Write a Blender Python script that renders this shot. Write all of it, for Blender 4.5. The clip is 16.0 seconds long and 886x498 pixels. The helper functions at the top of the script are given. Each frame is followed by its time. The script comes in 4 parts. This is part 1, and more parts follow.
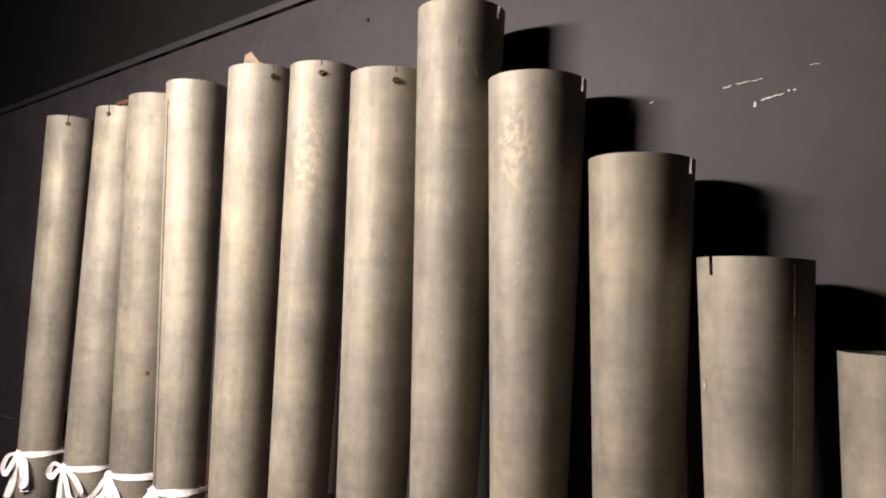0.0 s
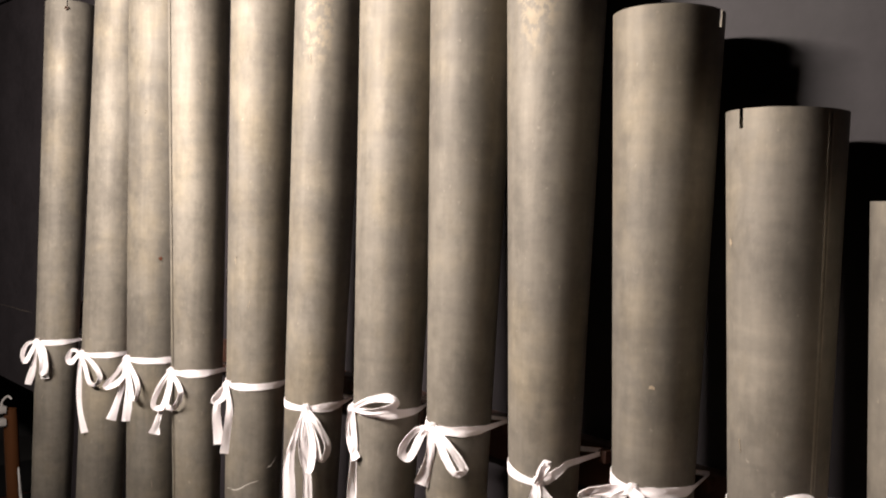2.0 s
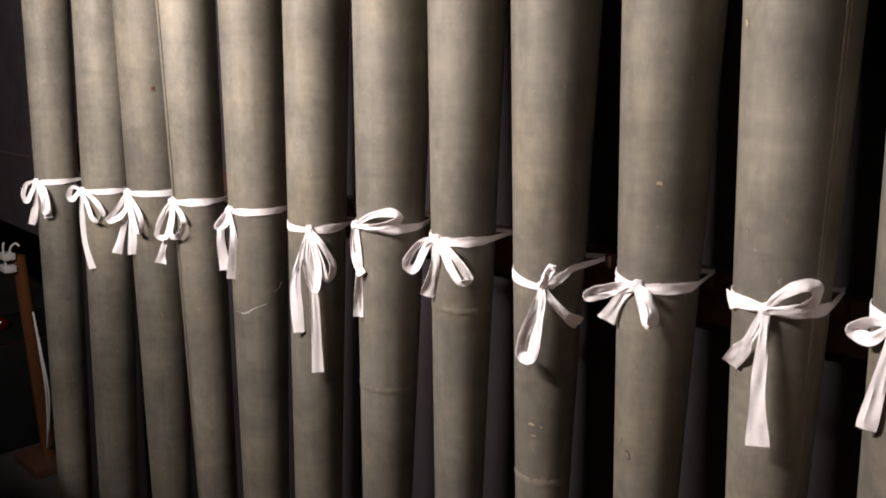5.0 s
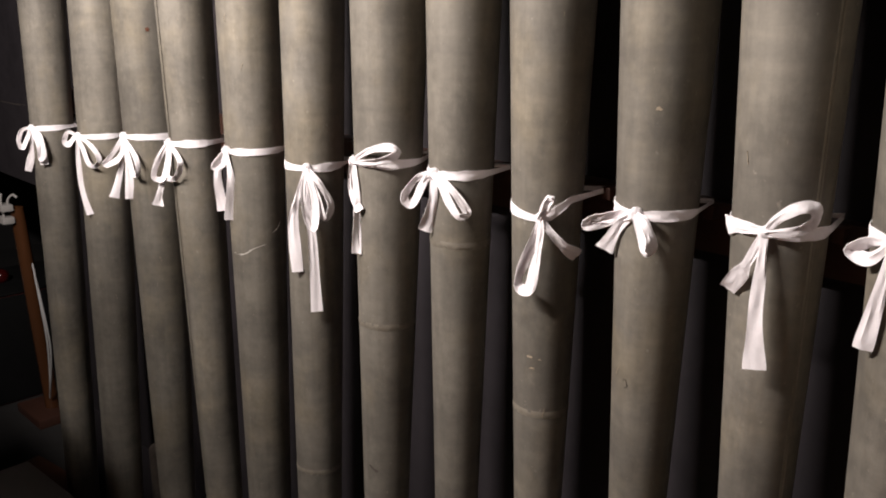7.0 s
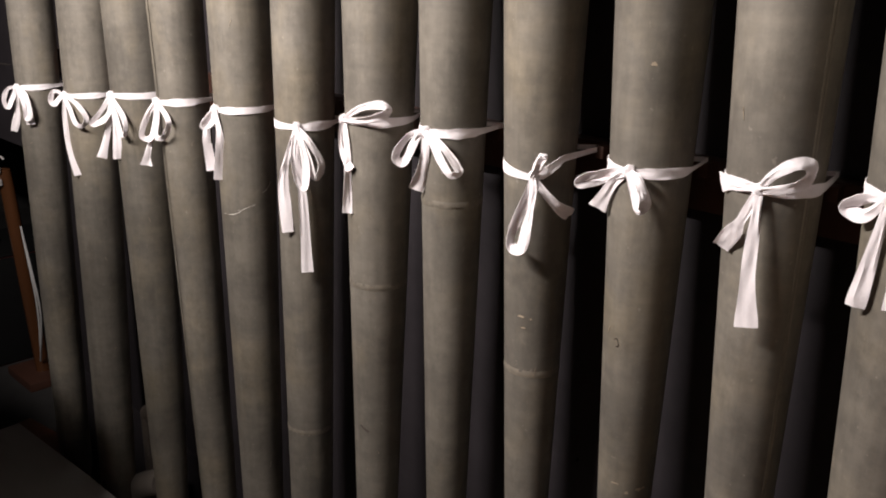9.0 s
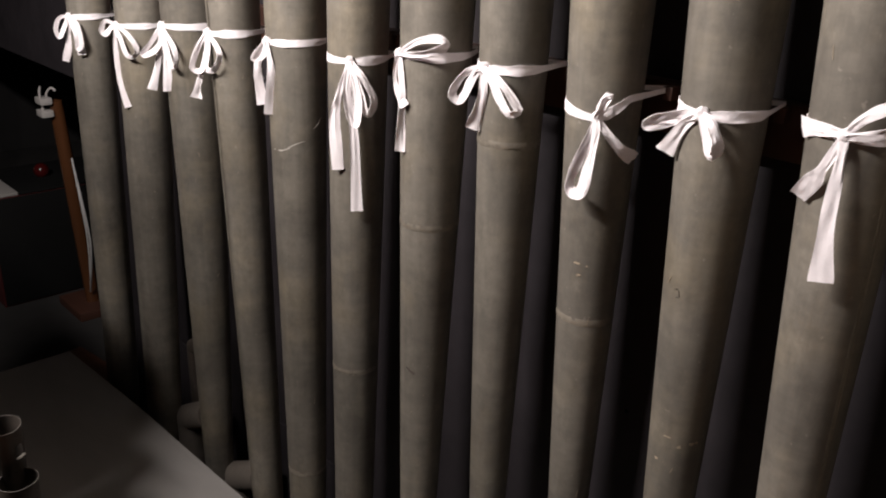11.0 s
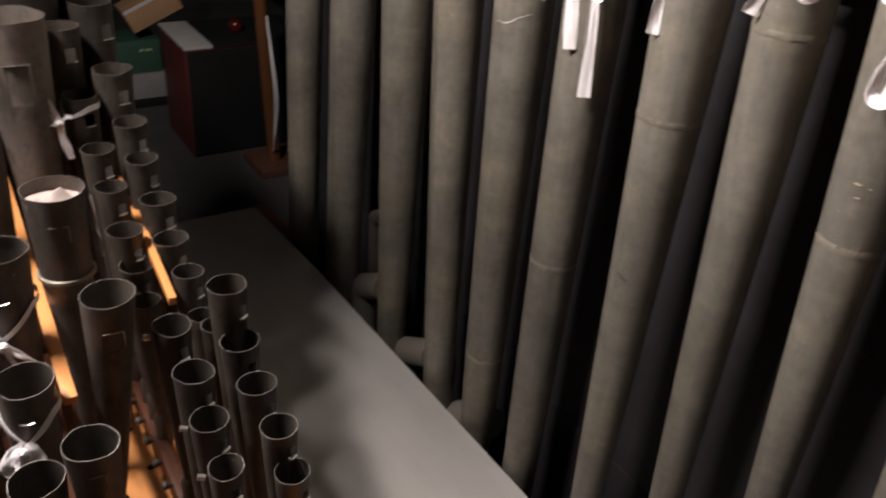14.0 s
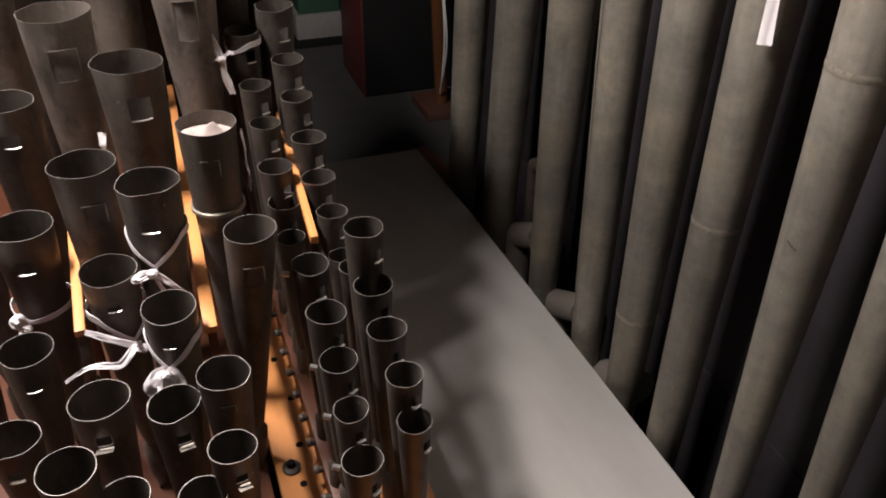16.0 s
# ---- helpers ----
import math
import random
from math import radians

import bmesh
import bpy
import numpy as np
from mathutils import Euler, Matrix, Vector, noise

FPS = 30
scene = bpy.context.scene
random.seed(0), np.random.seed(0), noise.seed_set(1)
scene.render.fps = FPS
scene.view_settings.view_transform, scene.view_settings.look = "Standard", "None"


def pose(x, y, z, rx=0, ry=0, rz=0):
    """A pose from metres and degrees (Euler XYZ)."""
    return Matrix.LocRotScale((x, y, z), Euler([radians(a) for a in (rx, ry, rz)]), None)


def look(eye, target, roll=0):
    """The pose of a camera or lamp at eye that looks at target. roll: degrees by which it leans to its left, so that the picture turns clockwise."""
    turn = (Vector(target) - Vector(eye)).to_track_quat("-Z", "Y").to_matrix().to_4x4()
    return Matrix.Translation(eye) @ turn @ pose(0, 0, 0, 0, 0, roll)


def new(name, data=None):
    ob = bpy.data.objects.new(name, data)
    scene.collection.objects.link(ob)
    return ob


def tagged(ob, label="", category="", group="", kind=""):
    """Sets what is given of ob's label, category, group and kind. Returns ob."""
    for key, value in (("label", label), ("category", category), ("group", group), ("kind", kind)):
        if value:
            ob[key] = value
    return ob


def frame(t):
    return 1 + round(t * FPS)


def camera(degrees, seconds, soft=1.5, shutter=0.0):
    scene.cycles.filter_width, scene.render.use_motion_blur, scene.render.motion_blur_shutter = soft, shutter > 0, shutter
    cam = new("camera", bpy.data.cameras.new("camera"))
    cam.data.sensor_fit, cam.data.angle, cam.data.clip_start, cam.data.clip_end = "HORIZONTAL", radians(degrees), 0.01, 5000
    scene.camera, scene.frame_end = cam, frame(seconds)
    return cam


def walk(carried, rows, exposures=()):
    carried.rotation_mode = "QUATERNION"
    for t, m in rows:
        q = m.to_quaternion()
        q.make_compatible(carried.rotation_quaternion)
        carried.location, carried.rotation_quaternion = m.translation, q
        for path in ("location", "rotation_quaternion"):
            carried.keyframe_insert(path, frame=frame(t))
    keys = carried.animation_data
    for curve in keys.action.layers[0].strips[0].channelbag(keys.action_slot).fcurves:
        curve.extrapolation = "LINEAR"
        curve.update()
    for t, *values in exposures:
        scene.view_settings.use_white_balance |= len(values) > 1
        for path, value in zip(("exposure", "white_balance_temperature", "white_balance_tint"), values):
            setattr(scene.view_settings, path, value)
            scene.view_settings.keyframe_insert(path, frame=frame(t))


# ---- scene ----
cam = camera(55.94, 16.0, 1.9, 0.5)
walk(cam, [
    (0.0, look((0.5352, 0.8883, 1.6529), (-0.1570, 1.6075, 1.7128), 2.46)),
    (0.5, look((0.5320, 0.8918, 1.6436), (-0.1594, 1.6132, 1.6829), 2.79)),
    (1.0, look((0.5243, 0.8936, 1.6315), (-0.1692, 1.6140, 1.6397), 2.53)),
    (1.5, look((0.5178, 0.8951, 1.6177), (-0.1750, 1.6160, 1.5970), 2.24)),
    (2.0, look((0.5127, 0.8949, 1.6039), (-0.1822, 1.6122, 1.5533), 2.10)),
    (2.5, look((0.5087, 0.8979, 1.5906), (-0.1911, 1.6082, 1.5153), 2.38)),
    (3.0, look((0.5052, 0.9043, 1.5761), (-0.1916, 1.6134, 1.4679), 2.31)),
    (3.5, look((0.5036, 0.9077, 1.5655), (-0.1875, 1.6166, 1.4247), 2.07)),
    (4.0, look((0.5010, 0.9075, 1.5577), (-0.1859, 1.6132, 1.3837), 1.71)),
    (4.5, look((0.5015, 0.9071, 1.5516), (-0.1792, 1.6113, 1.3500), 1.26)),
    (7.0, look((0.5072, 0.9051, 1.5119), (-0.1604, 1.5990, 1.2422), 0.76)),
    (7.5, look((0.5066, 0.8996, 1.5063), (-0.1538, 1.5961, 1.2258), 1.19)),
    (8.0, look((0.5078, 0.9007, 1.5053), (-0.1491, 1.5972, 1.2166), 1.15)),
    (10.5, look((0.4830, 0.9197, 1.4870), (-0.1756, 1.5853, 1.1361), 1.97)),
    (11.0, look((0.4744, 0.9174, 1.4844), (-0.1959, 1.5611, 1.1149), 2.07)),
    (11.5, look((0.4703, 0.9129, 1.4810), (-0.2064, 1.5368, 1.0900), 1.99)),
    (12.0, look((0.4544, 0.9072, 1.4742), (-0.2287, 1.5095, 1.0611), 1.51)),
    (12.5, look((0.4231, 0.8989, 1.4668), (-0.2598, 1.4909, 1.0388), 1.24)),
    (13.0, look((0.3879, 0.8792, 1.4594), (-0.2966, 1.4586, 1.0168), 1.50)),
    (13.5, look((0.3665, 0.8716, 1.4546), (-0.3275, 1.4165, 0.9841), 2.89)),
    (14.0, look((0.3481, 0.8927, 1.4465), (-0.3779, 1.3658, 0.9474), 4.13)),
    (14.5, look((0.3303, 0.9141, 1.4370), (-0.4308, 1.2968, 0.9133), 3.85)),
    (15.0, look((0.3260, 0.9277, 1.4330), (-0.4438, 1.2614, 0.8890), 3.19)),
    (15.5, look((0.3255, 0.9303, 1.4309), (-0.4487, 1.2354, 0.8763), 2.26)),
    (16.0, look((0.3286, 0.9314, 1.4325), (-0.4499, 1.2139, 0.8720), 0.84)),
], [(0.0, 0.20, 6500, 10), (2.0, 0.07, 6450, 10), (4.5, -0.10, 6250, 10), (7.5, -0.10, 6170, 10), (12.5, -0.08, 6080, 10), (14.0, 0.15, 6180, 10), (15.0, 0.28, 6200, 10), (16.0, 0.32, 6120, 10)])

# ---- world and light ----
world = bpy.data.worlds.new("dark_room")
world.use_nodes = True
world.node_tree.nodes["Background"].inputs[0].default_value = (0.02, 0.021, 0.025, 1)
world.node_tree.nodes["Background"].inputs[1].default_value = 0.05
scene.world = world

# A warm tube lamp hangs level above the chest, to the side of the camera.
tube = bpy.data.lights.new("tube_lamp", "AREA")
tube.shape, tube.size, tube.size_y = "RECTANGLE", 0.66, 0.06
tube.energy, tube.color = 71.0, (1.0, 0.88, 0.795)
tube_lamp = new("tube_lamp", tube)
tube_lamp.matrix_world = look((-0.75, 0.53, 2.21), (-0.76, 1.36, 1.68))
# Added fill, no real lamp: low on the chest's near side, shining among the pipes.
low = bpy.data.lights.new("low_fill", "POINT")
low.energy, low.color, low.shadow_soft_size = 0.68, (1.0, 0.84, 0.72), 0.03
new("low_fill", low).location = (-0.36, 0.50, 0.90)


# ---- materials ----
def material(name, rough=0.6, metal=0.0, spec=0.5):
    m = bpy.data.materials.new(name)
    m.use_nodes = True
    b = m.node_tree.nodes["Principled BSDF"]
    b.inputs["Roughness"].default_value = rough
    b.inputs["Metallic"].default_value = metal
    b.inputs["Specular IOR Level"].default_value = spec
    return m, m.node_tree.nodes, m.node_tree.links, b


def noise_node(n, l, scale, detail=4.0, stretch=(1, 1, 1), rough=0.55):
    co = n.new("ShaderNodeTexCoord")
    mp = n.new("ShaderNodeMapping")
    mp.inputs["Scale"].default_value = stretch
    # every object takes its own piece of the pattern
    info = n.new("ShaderNodeObjectInfo")
    spread = n.new("ShaderNodeCombineXYZ")
    far = n.new("ShaderNodeMath")
    far.operation = "MULTIPLY"
    far.inputs[1].default_value = 37.0
    l.new(info.outputs["Random"], far.inputs[0])
    for axis in ("X", "Y", "Z"):
        l.new(far.outputs[0], spread.inputs[axis])
    l.new(spread.outputs[0], mp.inputs["Location"])
    t = n.new("ShaderNodeTexNoise")
    t.inputs["Scale"].default_value = scale
    t.inputs["Detail"].default_value = detail
    t.inputs["Roughness"].default_value = rough
    l.new(co.outputs["Object"], mp.inputs["Vector"])
    l.new(mp.outputs["Vector"], t.inputs["Vector"])
    return t.outputs["Fac"]


def ramp(n, l, fac, *stops):
    r = n.new("ShaderNodeValToRGB")
    while len(r.color_ramp.elements) < len(stops):
        r.color_ramp.elements.new(0.5)
    for e, (p, c) in zip(r.color_ramp.elements, stops):
        e.position, e.color = p, (*c, 1) if len(c) == 3 else c
    l.new(fac, r.inputs["Fac"])
    return r.outputs["Color"]


def mix(n, l, fac, a, b, mode="MIX"):
    x = n.new("ShaderNodeMix")
    x.data_type, x.blend_type = "RGBA", mode
    for sock, v in (("Factor", fac), ("A", a), ("B", b)):
        s = [i for i in x.inputs if i.name == sock and i.enabled][0]
        if isinstance(v, (int, float)):
            s.default_value = v
        elif isinstance(v, tuple):
            s.default_value = (*v, 1)
        else:
            l.new(v, s)
    return [o for o in x.outputs if o.enabled][0]


def bump(n, l, b, height, strength, distance=0.002):
    k = n.new("ShaderNodeBump")
    k.inputs["Strength"].default_value = strength
    k.inputs["Distance"].default_value = distance
    l.new(height, k.inputs["Height"])
    l.new(k.outputs["Normal"], b.inputs["Normal"])


def scalar(n, l, fac, lo, hi):
    r = n.new("ShaderNodeMapRange")
    r.inputs["To Min"].default_value, r.inputs["To Max"].default_value = lo, hi
    l.new(fac, r.inputs["Value"])
    return r.outputs["Result"]


def pipe_metal(name, dark, light, warm, rough=(0.56, 0.78), metal=0.40, stain=None, grime=0.0):
    """Aged pipe metal: soft blotches, faint level bands, upright streaks; a stain as (centre, size) is dried glue."""
    m, n, l, b = material(name, 0.45, metal)
    big = noise_node(n, l, 7, 5, (1, 1, 0.7))
    fine = noise_node(n, l, 60, 6, (1, 1, 1.2), 0.68)
    blot = noise_node(n, l, 9, 5, (1, 1, 0.8), 0.62)
    level = noise_node(n, l, 4, 5, (0.6, 0.6, 4.0), 0.66)
    streak = noise_node(n, l, 70, 4, (1, 1, 0.045), 0.6)
    c = ramp(n, l, big, (0.35, dark), (0.65, light))
    c = mix(n, l, scalar(n, l, ramp(n, l, blot, (0.48, (0, 0, 0)), (0.70, (1, 1, 1))), 0.0, 0.6), c, warm)
    c = mix(n, l, 0.36, c, ramp(n, l, level, (0.32, (0.33, 0.33, 0.34)), (0.68, (0.70, 0.69, 0.66))), "OVERLAY")
    c = mix(n, l, 0.26, c, ramp(n, l, streak, (0.3, (0.34, 0.34, 0.34)), (0.7, (0.70, 0.70, 0.70))), "OVERLAY")
    c = mix(n, l, 0.36, c, ramp(n, l, fine, (0.3, (0.35, 0.35, 0.35)), (0.7, (0.72, 0.72, 0.72))), "OVERLAY")
    dots = noise_node(n, l, 150, 2, (1, 1, 0.8), 0.5)
    c = mix(n, l, ramp(n, l, dots, (0.70, (0, 0, 0)), (0.78, (0.28, 0.28, 0.28))), c, (0.50, 0.45, 0.37))
    if grime:
        soot = noise_node(n, l, 26, 7, (1, 1, 0.55), 0.72)
        c = mix(n, l, ramp(n, l, soot, (0.50, (0, 0, 0)), (0.64, (grime, grime, grime))), c, tuple(v * 0.30 for v in dark))
        rub = noise_node(n, l, 34, 6, (1, 1, 0.5), 0.7)
        c = mix(n, l, ramp(n, l, rub, (0.60, (0, 0, 0)), (0.74, (grime, grime, grime))), c, tuple(v * 1.7 for v in light))
    info = n.new("ShaderNodeObjectInfo")
    hs = n.new("ShaderNodeHueSaturation")
    l.new(scalar(n, l, info.outputs["Random"], 0.86, 1.14), hs.inputs["Value"])
    l.new(c, hs.inputs["Color"])
    c = hs.outputs["Color"]
    height = fine
    if stain:
        co = n.new("ShaderNodeTexCoord")
        dist = n.new("ShaderNodeMapping")
        dist.vector_type = "TEXTURE"
        dist.inputs["Location"].default_value = stain[0]
        dist.inputs["Scale"].default_value = stain[1]
        ball = n.new("ShaderNodeTexGradient")
        ball.gradient_type = "SPHERICAL"
        l.new(co.outputs["Object"], dist.inputs["Vector"])
        l.new(dist.outputs["Vector"], ball.inputs["Vector"])
        crumb = noise_node(n, l, 95, 5, (1, 1, 0.8), 0.7)
        mask = mix(n, l, 1.0, ramp(n, l, ball.outputs["Fac"], (0.05, (0, 0, 0)), (0.55, (1, 1, 1))), ramp(n, l, crumb, (0.46, (0, 0, 0)), (0.56, (1, 1, 1))), "MULTIPLY")
        c = mix(n, l, scalar(n, l, mask, 0.0, 0.75), c, (0.30, 0.255, 0.185))
    l.new(c, b.inputs["Base Color"])
    patchy = noise_node(n, l, 22, 5, (1, 1, 0.22), 0.6)
    l.new(scalar(n, l, ramp(n, l, mix(n, l, 0.6, fine, patchy), (0.34, (0, 0, 0)), (0.66, (1, 1, 1))), *rough), b.inputs["Roughness"])
    bump(n, l, b, height, 0.14, 0.001)
    return m


def plain(name, colour, rough=0.6, metal=0.0, vary=0.25, scale=20, bumpy=0.15, stretch=(1, 1, 1), spec=0.5):
    m, n, l, b = material(name, rough, metal, spec)
    t = noise_node(n, l, scale, 6, stretch, 0.62)
    s = noise_node(n, l, scale * 0.13, 3, stretch)
    lo, hi = tuple(v * (1 - vary) for v in colour), tuple(min(1, v * (1 + vary)) for v in colour)
    c = mix(n, l, 0.5, ramp(n, l, t, (0.3, lo), (0.7, hi)), ramp(n, l, s, (0.35, lo), (0.65, hi)))
    l.new(c, b.inputs["Base Color"])
    l.new(scalar(n, l, s, max(0.02, rough - 0.08), min(1, rough + 0.08)), b.inputs["Roughness"])
    bump(n, l, b, t, bumpy)
    return m


ZINC_TONES = (0.146, 0.133, 0.112), (0.224, 0.205, 0.172), (0.264, 0.227, 0.162)
ZINC = pipe_metal("aged_zinc", *ZINC_TONES, grime=0.20)
SPOTTED = pipe_metal("dull_pipe_metal", (0.078, 0.066, 0.057), (0.130, 0.110, 0.096), (0.120, 0.095, 0.077), (0.46, 0.62), 0.3, grime=0.55)
PALE_REED = pipe_metal("pale_reed_metal", (0.200, 0.171, 0.150), (0.305, 0.264, 0.233), (0.270, 0.224, 0.184), (0.46, 0.62), 0.3, grime=0.55)
DULL = pipe_metal("dark_pipe_metal", (0.056, 0.047, 0.040), (0.098, 0.082, 0.070), (0.090, 0.070, 0.055), (0.46, 0.62), 0.3, grime=0.55)
RIM = plain("worn_rim_metal", (0.34, 0.315, 0.29), 0.42, 0.6, 0.35, 60, 0.1)
TIN = plain("pale_tin", (0.60, 0.55, 0.48), 0.5, 0.2, 0.15, 80, 0.1)
BRIGHT = plain("cut_bright_metal", (0.62, 0.59, 0.55), 0.3, 0.85, 0.1, 80, 0.05)
SOLDER = plain("solder", (0.255, 0.228, 0.183), 0.55, 0.4, 0.35, 90, 0.3)
WALL = plain("charcoal_wall_paint", (0.0180, 0.0152, 0.0174), 0.66, 0, 0.30, 45, 0.14, spec=0.28)
TRIM = plain("charcoal_trim_paint", (0.018, 0.0165, 0.0195), 0.5, 0, 0.12, 45, 0.1)
DARK = plain("black_room_paint", (0.016, 0.015, 0.015), 0.85, 0, 0.3, 6, 0.2)
BOUNCE = plain("bounce_wall_grey", (0.11, 0.102, 0.094), 0.9, 0, 0.2, 6, 0.2)
FLOOR = plain("dusty_grey_floor", (0.034, 0.032, 0.031), 0.8, 0, 0.3, 12, 0.2)
BOARD = plain("grey_painted_board", (0.42, 0.40, 0.38), 0.40, 0, 0.24, 7, 0.05, (0.35, 1, 1), spec=0.8)
SCUFF = plain("pale_scratch", (0.66, 0.63, 0.56), 0.85, 0, 0.15, 90, 0.2)
GLUE = plain("dried_glue", (0.38, 0.31, 0.22), 0.6, 0, 0.2, 60, 0.4)
COTTON = plain("white_cotton_tape", (0.93, 0.88, 0.895), 0.9, 0, 0.05, 400, 0.25)
OAK = plain("orange_varnished_pine", (0.72, 0.30, 0.095), 0.38, 0, 0.25, 30, 0.1, (0.12, 1, 1))
BROWN = plain("dark_brown_wood", (0.105, 0.037, 0.018), 0.45, 0, 0.3, 30, 0.15, (1, 1, 0.15))
RAIL = plain("reddish_brown_rail", (0.060, 0.025, 0.016), 0.5, 0, 0.3, 30, 0.15, (0.15, 1, 1))
RED = plain("dark_red_paint", (0.065, 0.011, 0.010), 0.5, 0, 0.2, 25, 0.1)
PALE = plain("pale_grey_top", (0.31, 0.295, 0.28), 0.6, 0, 0.12, 30, 0.1)
SCRAP = plain("torn_card", (0.30, 0.225, 0.16), 0.85, 0, 0.2, 60, 0.2)
CARD = plain("brown_cardboard", (0.28, 0.165, 0.085), 0.8, 0, 0.12, 40, 0.1)
GREEN = plain("green_printed_card", (0.014, 0.05, 0.028), 0.7, 0, 0.15, 40, 0.05)
GREYWIRE = plain("grey_wire", (0.45, 0.44, 0.43), 0.5, 0, 0.1, 60, 0.05)
PRINT = plain("pale_green_print", (0.30, 0.38, 0.22), 0.6, 0, 0.1, 60, 0.05)
HOSE = plain("orange_red_hose", (0.09, 0.014, 0.006), 0.3, 0, 0.15, 40, 0.05)
PLASTIC = plain("white_plastic", (0.42, 0.40, 0.38), 0.45, 0, 0.08, 60, 0.05)
CLOTH = plain("pinkish_cloth", (0.44, 0.36, 0.33), 0.9, 0, 0.1, 150, 0.3)
FELT = plain("pale_wood_block", (0.185, 0.16, 0.135), 0.7, 0, 0.15, 40, 0.15)
POLE = plain("brown_varnish", (0.085, 0.034, 0.014), 0.22, 0, 0.3, 25, 0.1, (1, 1, 0.1))
REDGLOSS = plain("red_gloss", (0.05, 0.004, 0.004), 0.2, 0, 0.1, 20, 0.0)
SMEAR = plain("grey_smear", (0.075, 0.062, 0.05), 0.7, 0.2, 0.3, 120, 0.1)
TARNISH = plain("tarnished_roll", (0.050, 0.026, 0.015), 0.5, 0.3, 0.3, 90, 0.2)
BLACK = plain("black_slot", (0.006, 0.006, 0.006), 0.8, 0, 0.2, 50, 0.1, spec=0.15)
DIMCARD = plain("dusty_white_card", (0.17, 0.16, 0.15), 0.8, 0, 0.2, 30, 0.1)


# ---- mesh helpers ----
def mesh_of(name, bm, mat, smooth=True):
    bmesh.ops.recalc_face_normals(bm, faces=bm.faces[:])
    me = bpy.data.meshes.new(name)
    bm.to_mesh(me)
    bm.free()
    if smooth:
        for p in me.polygons:
            p.use_smooth = True
        me.set_sharp_from_angle(angle=radians(38))
    me.materials.append(mat)
    return me


def part(name, bm, mat, parent, label="", smooth=True):
    ob = new(name, mesh_of(name, bm, mat, smooth))
    ob.parent = parent
    return tagged(ob, label)


def thing(name, at, label, category, group="", kind=""):
    ob = new(name)
    ob.empty_display_size = 0.02
    ob.location = at
    bpy.context.view_layer.update()
    return tagged(ob, label, category, group, kind)


def single(name, bm, mat, label, category, group="", kind="", smooth=True):
    return tagged(new(name, mesh_of(name, bm, mat, smooth)), label, category, group, kind)


def box(lo, hi, bevel=0.002, bm=None, turn=None):
    bm2 = bmesh.new()
    bmesh.ops.create_cube(bm2, size=1)
    lo, hi = Vector(lo), Vector(hi)
    for v in bm2.verts:
        v.co = Vector([lo[i] + (v.co[i] + 0.5) * (hi[i] - lo[i]) for i in range(3)])
    if bevel:
        bmesh.ops.bevel(bm2, geom=bm2.edges[:], offset=bevel, segments=2, affect="EDGES", profile=0.6)
    if turn is not None:
        bmesh.ops.transform(bm2, matrix=turn, verts=bm2.verts)
    if bm is None:
        return bm2
    tmp = bpy.data.meshes.new("tmp")
    bm2.to_mesh(tmp)
    bm2.free()
    bm.from_mesh(tmp)
    bpy.data.meshes.remove(tmp)
    return bm


def ring_shell(sections, segs=40, thick=0.0008, gaps=(), wobble=0.0, seed=0, cap=False, ragged=0.0, mouth=2):
    """A tube through sections (centre, radius), open at the top, with quads left out: gaps of (row0, row1, column0, column1). Ragged dents the last rows, as many as mouth says."""
    bm = bmesh.new()
    rng = random.Random(seed)
    ph = rng.random() * 6.28
    rows = []
    for i, (c, r) in enumerate(sections):
        row = []
        dent = ragged if i >= len(sections) - mouth else 0.0
        for j in range(segs):
            a = 2 * math.pi * j / segs
            k = 1 + wobble * math.sin(2 * a + ph) + wobble * 0.5 * math.sin(3 * a + 2 * ph)
            k += dent * (math.sin(2 * a + 5 * ph) + 0.7 * math.sin(3 * a + ph) + 0.35 * math.sin(7 * a + 3 * ph))
            lift = dent * r * (0.9 * math.sin(2 * a + 2 * ph) + 0.6 * math.sin(5 * a + 4 * ph))
            row.append(bm.verts.new((c[0] + r * k * math.cos(a), c[1] + r * k * math.sin(a), c[2] + lift)))
        rows.append(row)
    for i in range(len(rows) - 1):
        for j in range(segs):
            if any(g[0] <= i < g[1] and (j - g[2]) % segs < g[3] - g[2] for g in gaps):
                continue
            k = (j + 1) % segs
            bm.faces.new((rows[i][j], rows[i][k], rows[i + 1][k], rows[i + 1][j]))
    if cap:
        bm.faces.new(rows[0][::-1])
    bmesh.ops.recalc_face_normals(bm, faces=bm.faces[:])
    if thick:
        bmesh.ops.solidify(bm, geom=bm.faces[:], thickness=thick)
    return bm


def tube_along(points, radius, segs=10, closed_ends=True):
    bm = bmesh.new()
    pts = [Vector(p) for p in points]
    rows, side = [], None
    for i, p in enumerate(pts):
        d = (pts[min(i + 1, len(pts) - 1)] - pts[max(i - 1, 0)]).normalized()
        if side is None:
            side = d.orthogonal().normalized()
        side = (side - d * side.dot(d)).normalized()
        up = d.cross(side)
        r = radius[i] if isinstance(radius, (list, tuple)) else radius
        rows.append([bm.verts.new(p + r * (math.cos(2 * math.pi * j / segs) * side + math.sin(2 * math.pi * j / segs) * up)) for j in range(segs)])
    for i in range(len(rows) - 1):
        for j in range(segs):
            k = (j + 1) % segs
            bm.faces.new((rows[i][j], rows[i][k], rows[i + 1][k], rows[i + 1][j]))
    if closed_ends:
        bm.faces.new(rows[0][::-1])
        bm.faces.new(rows[-1])
    return bm


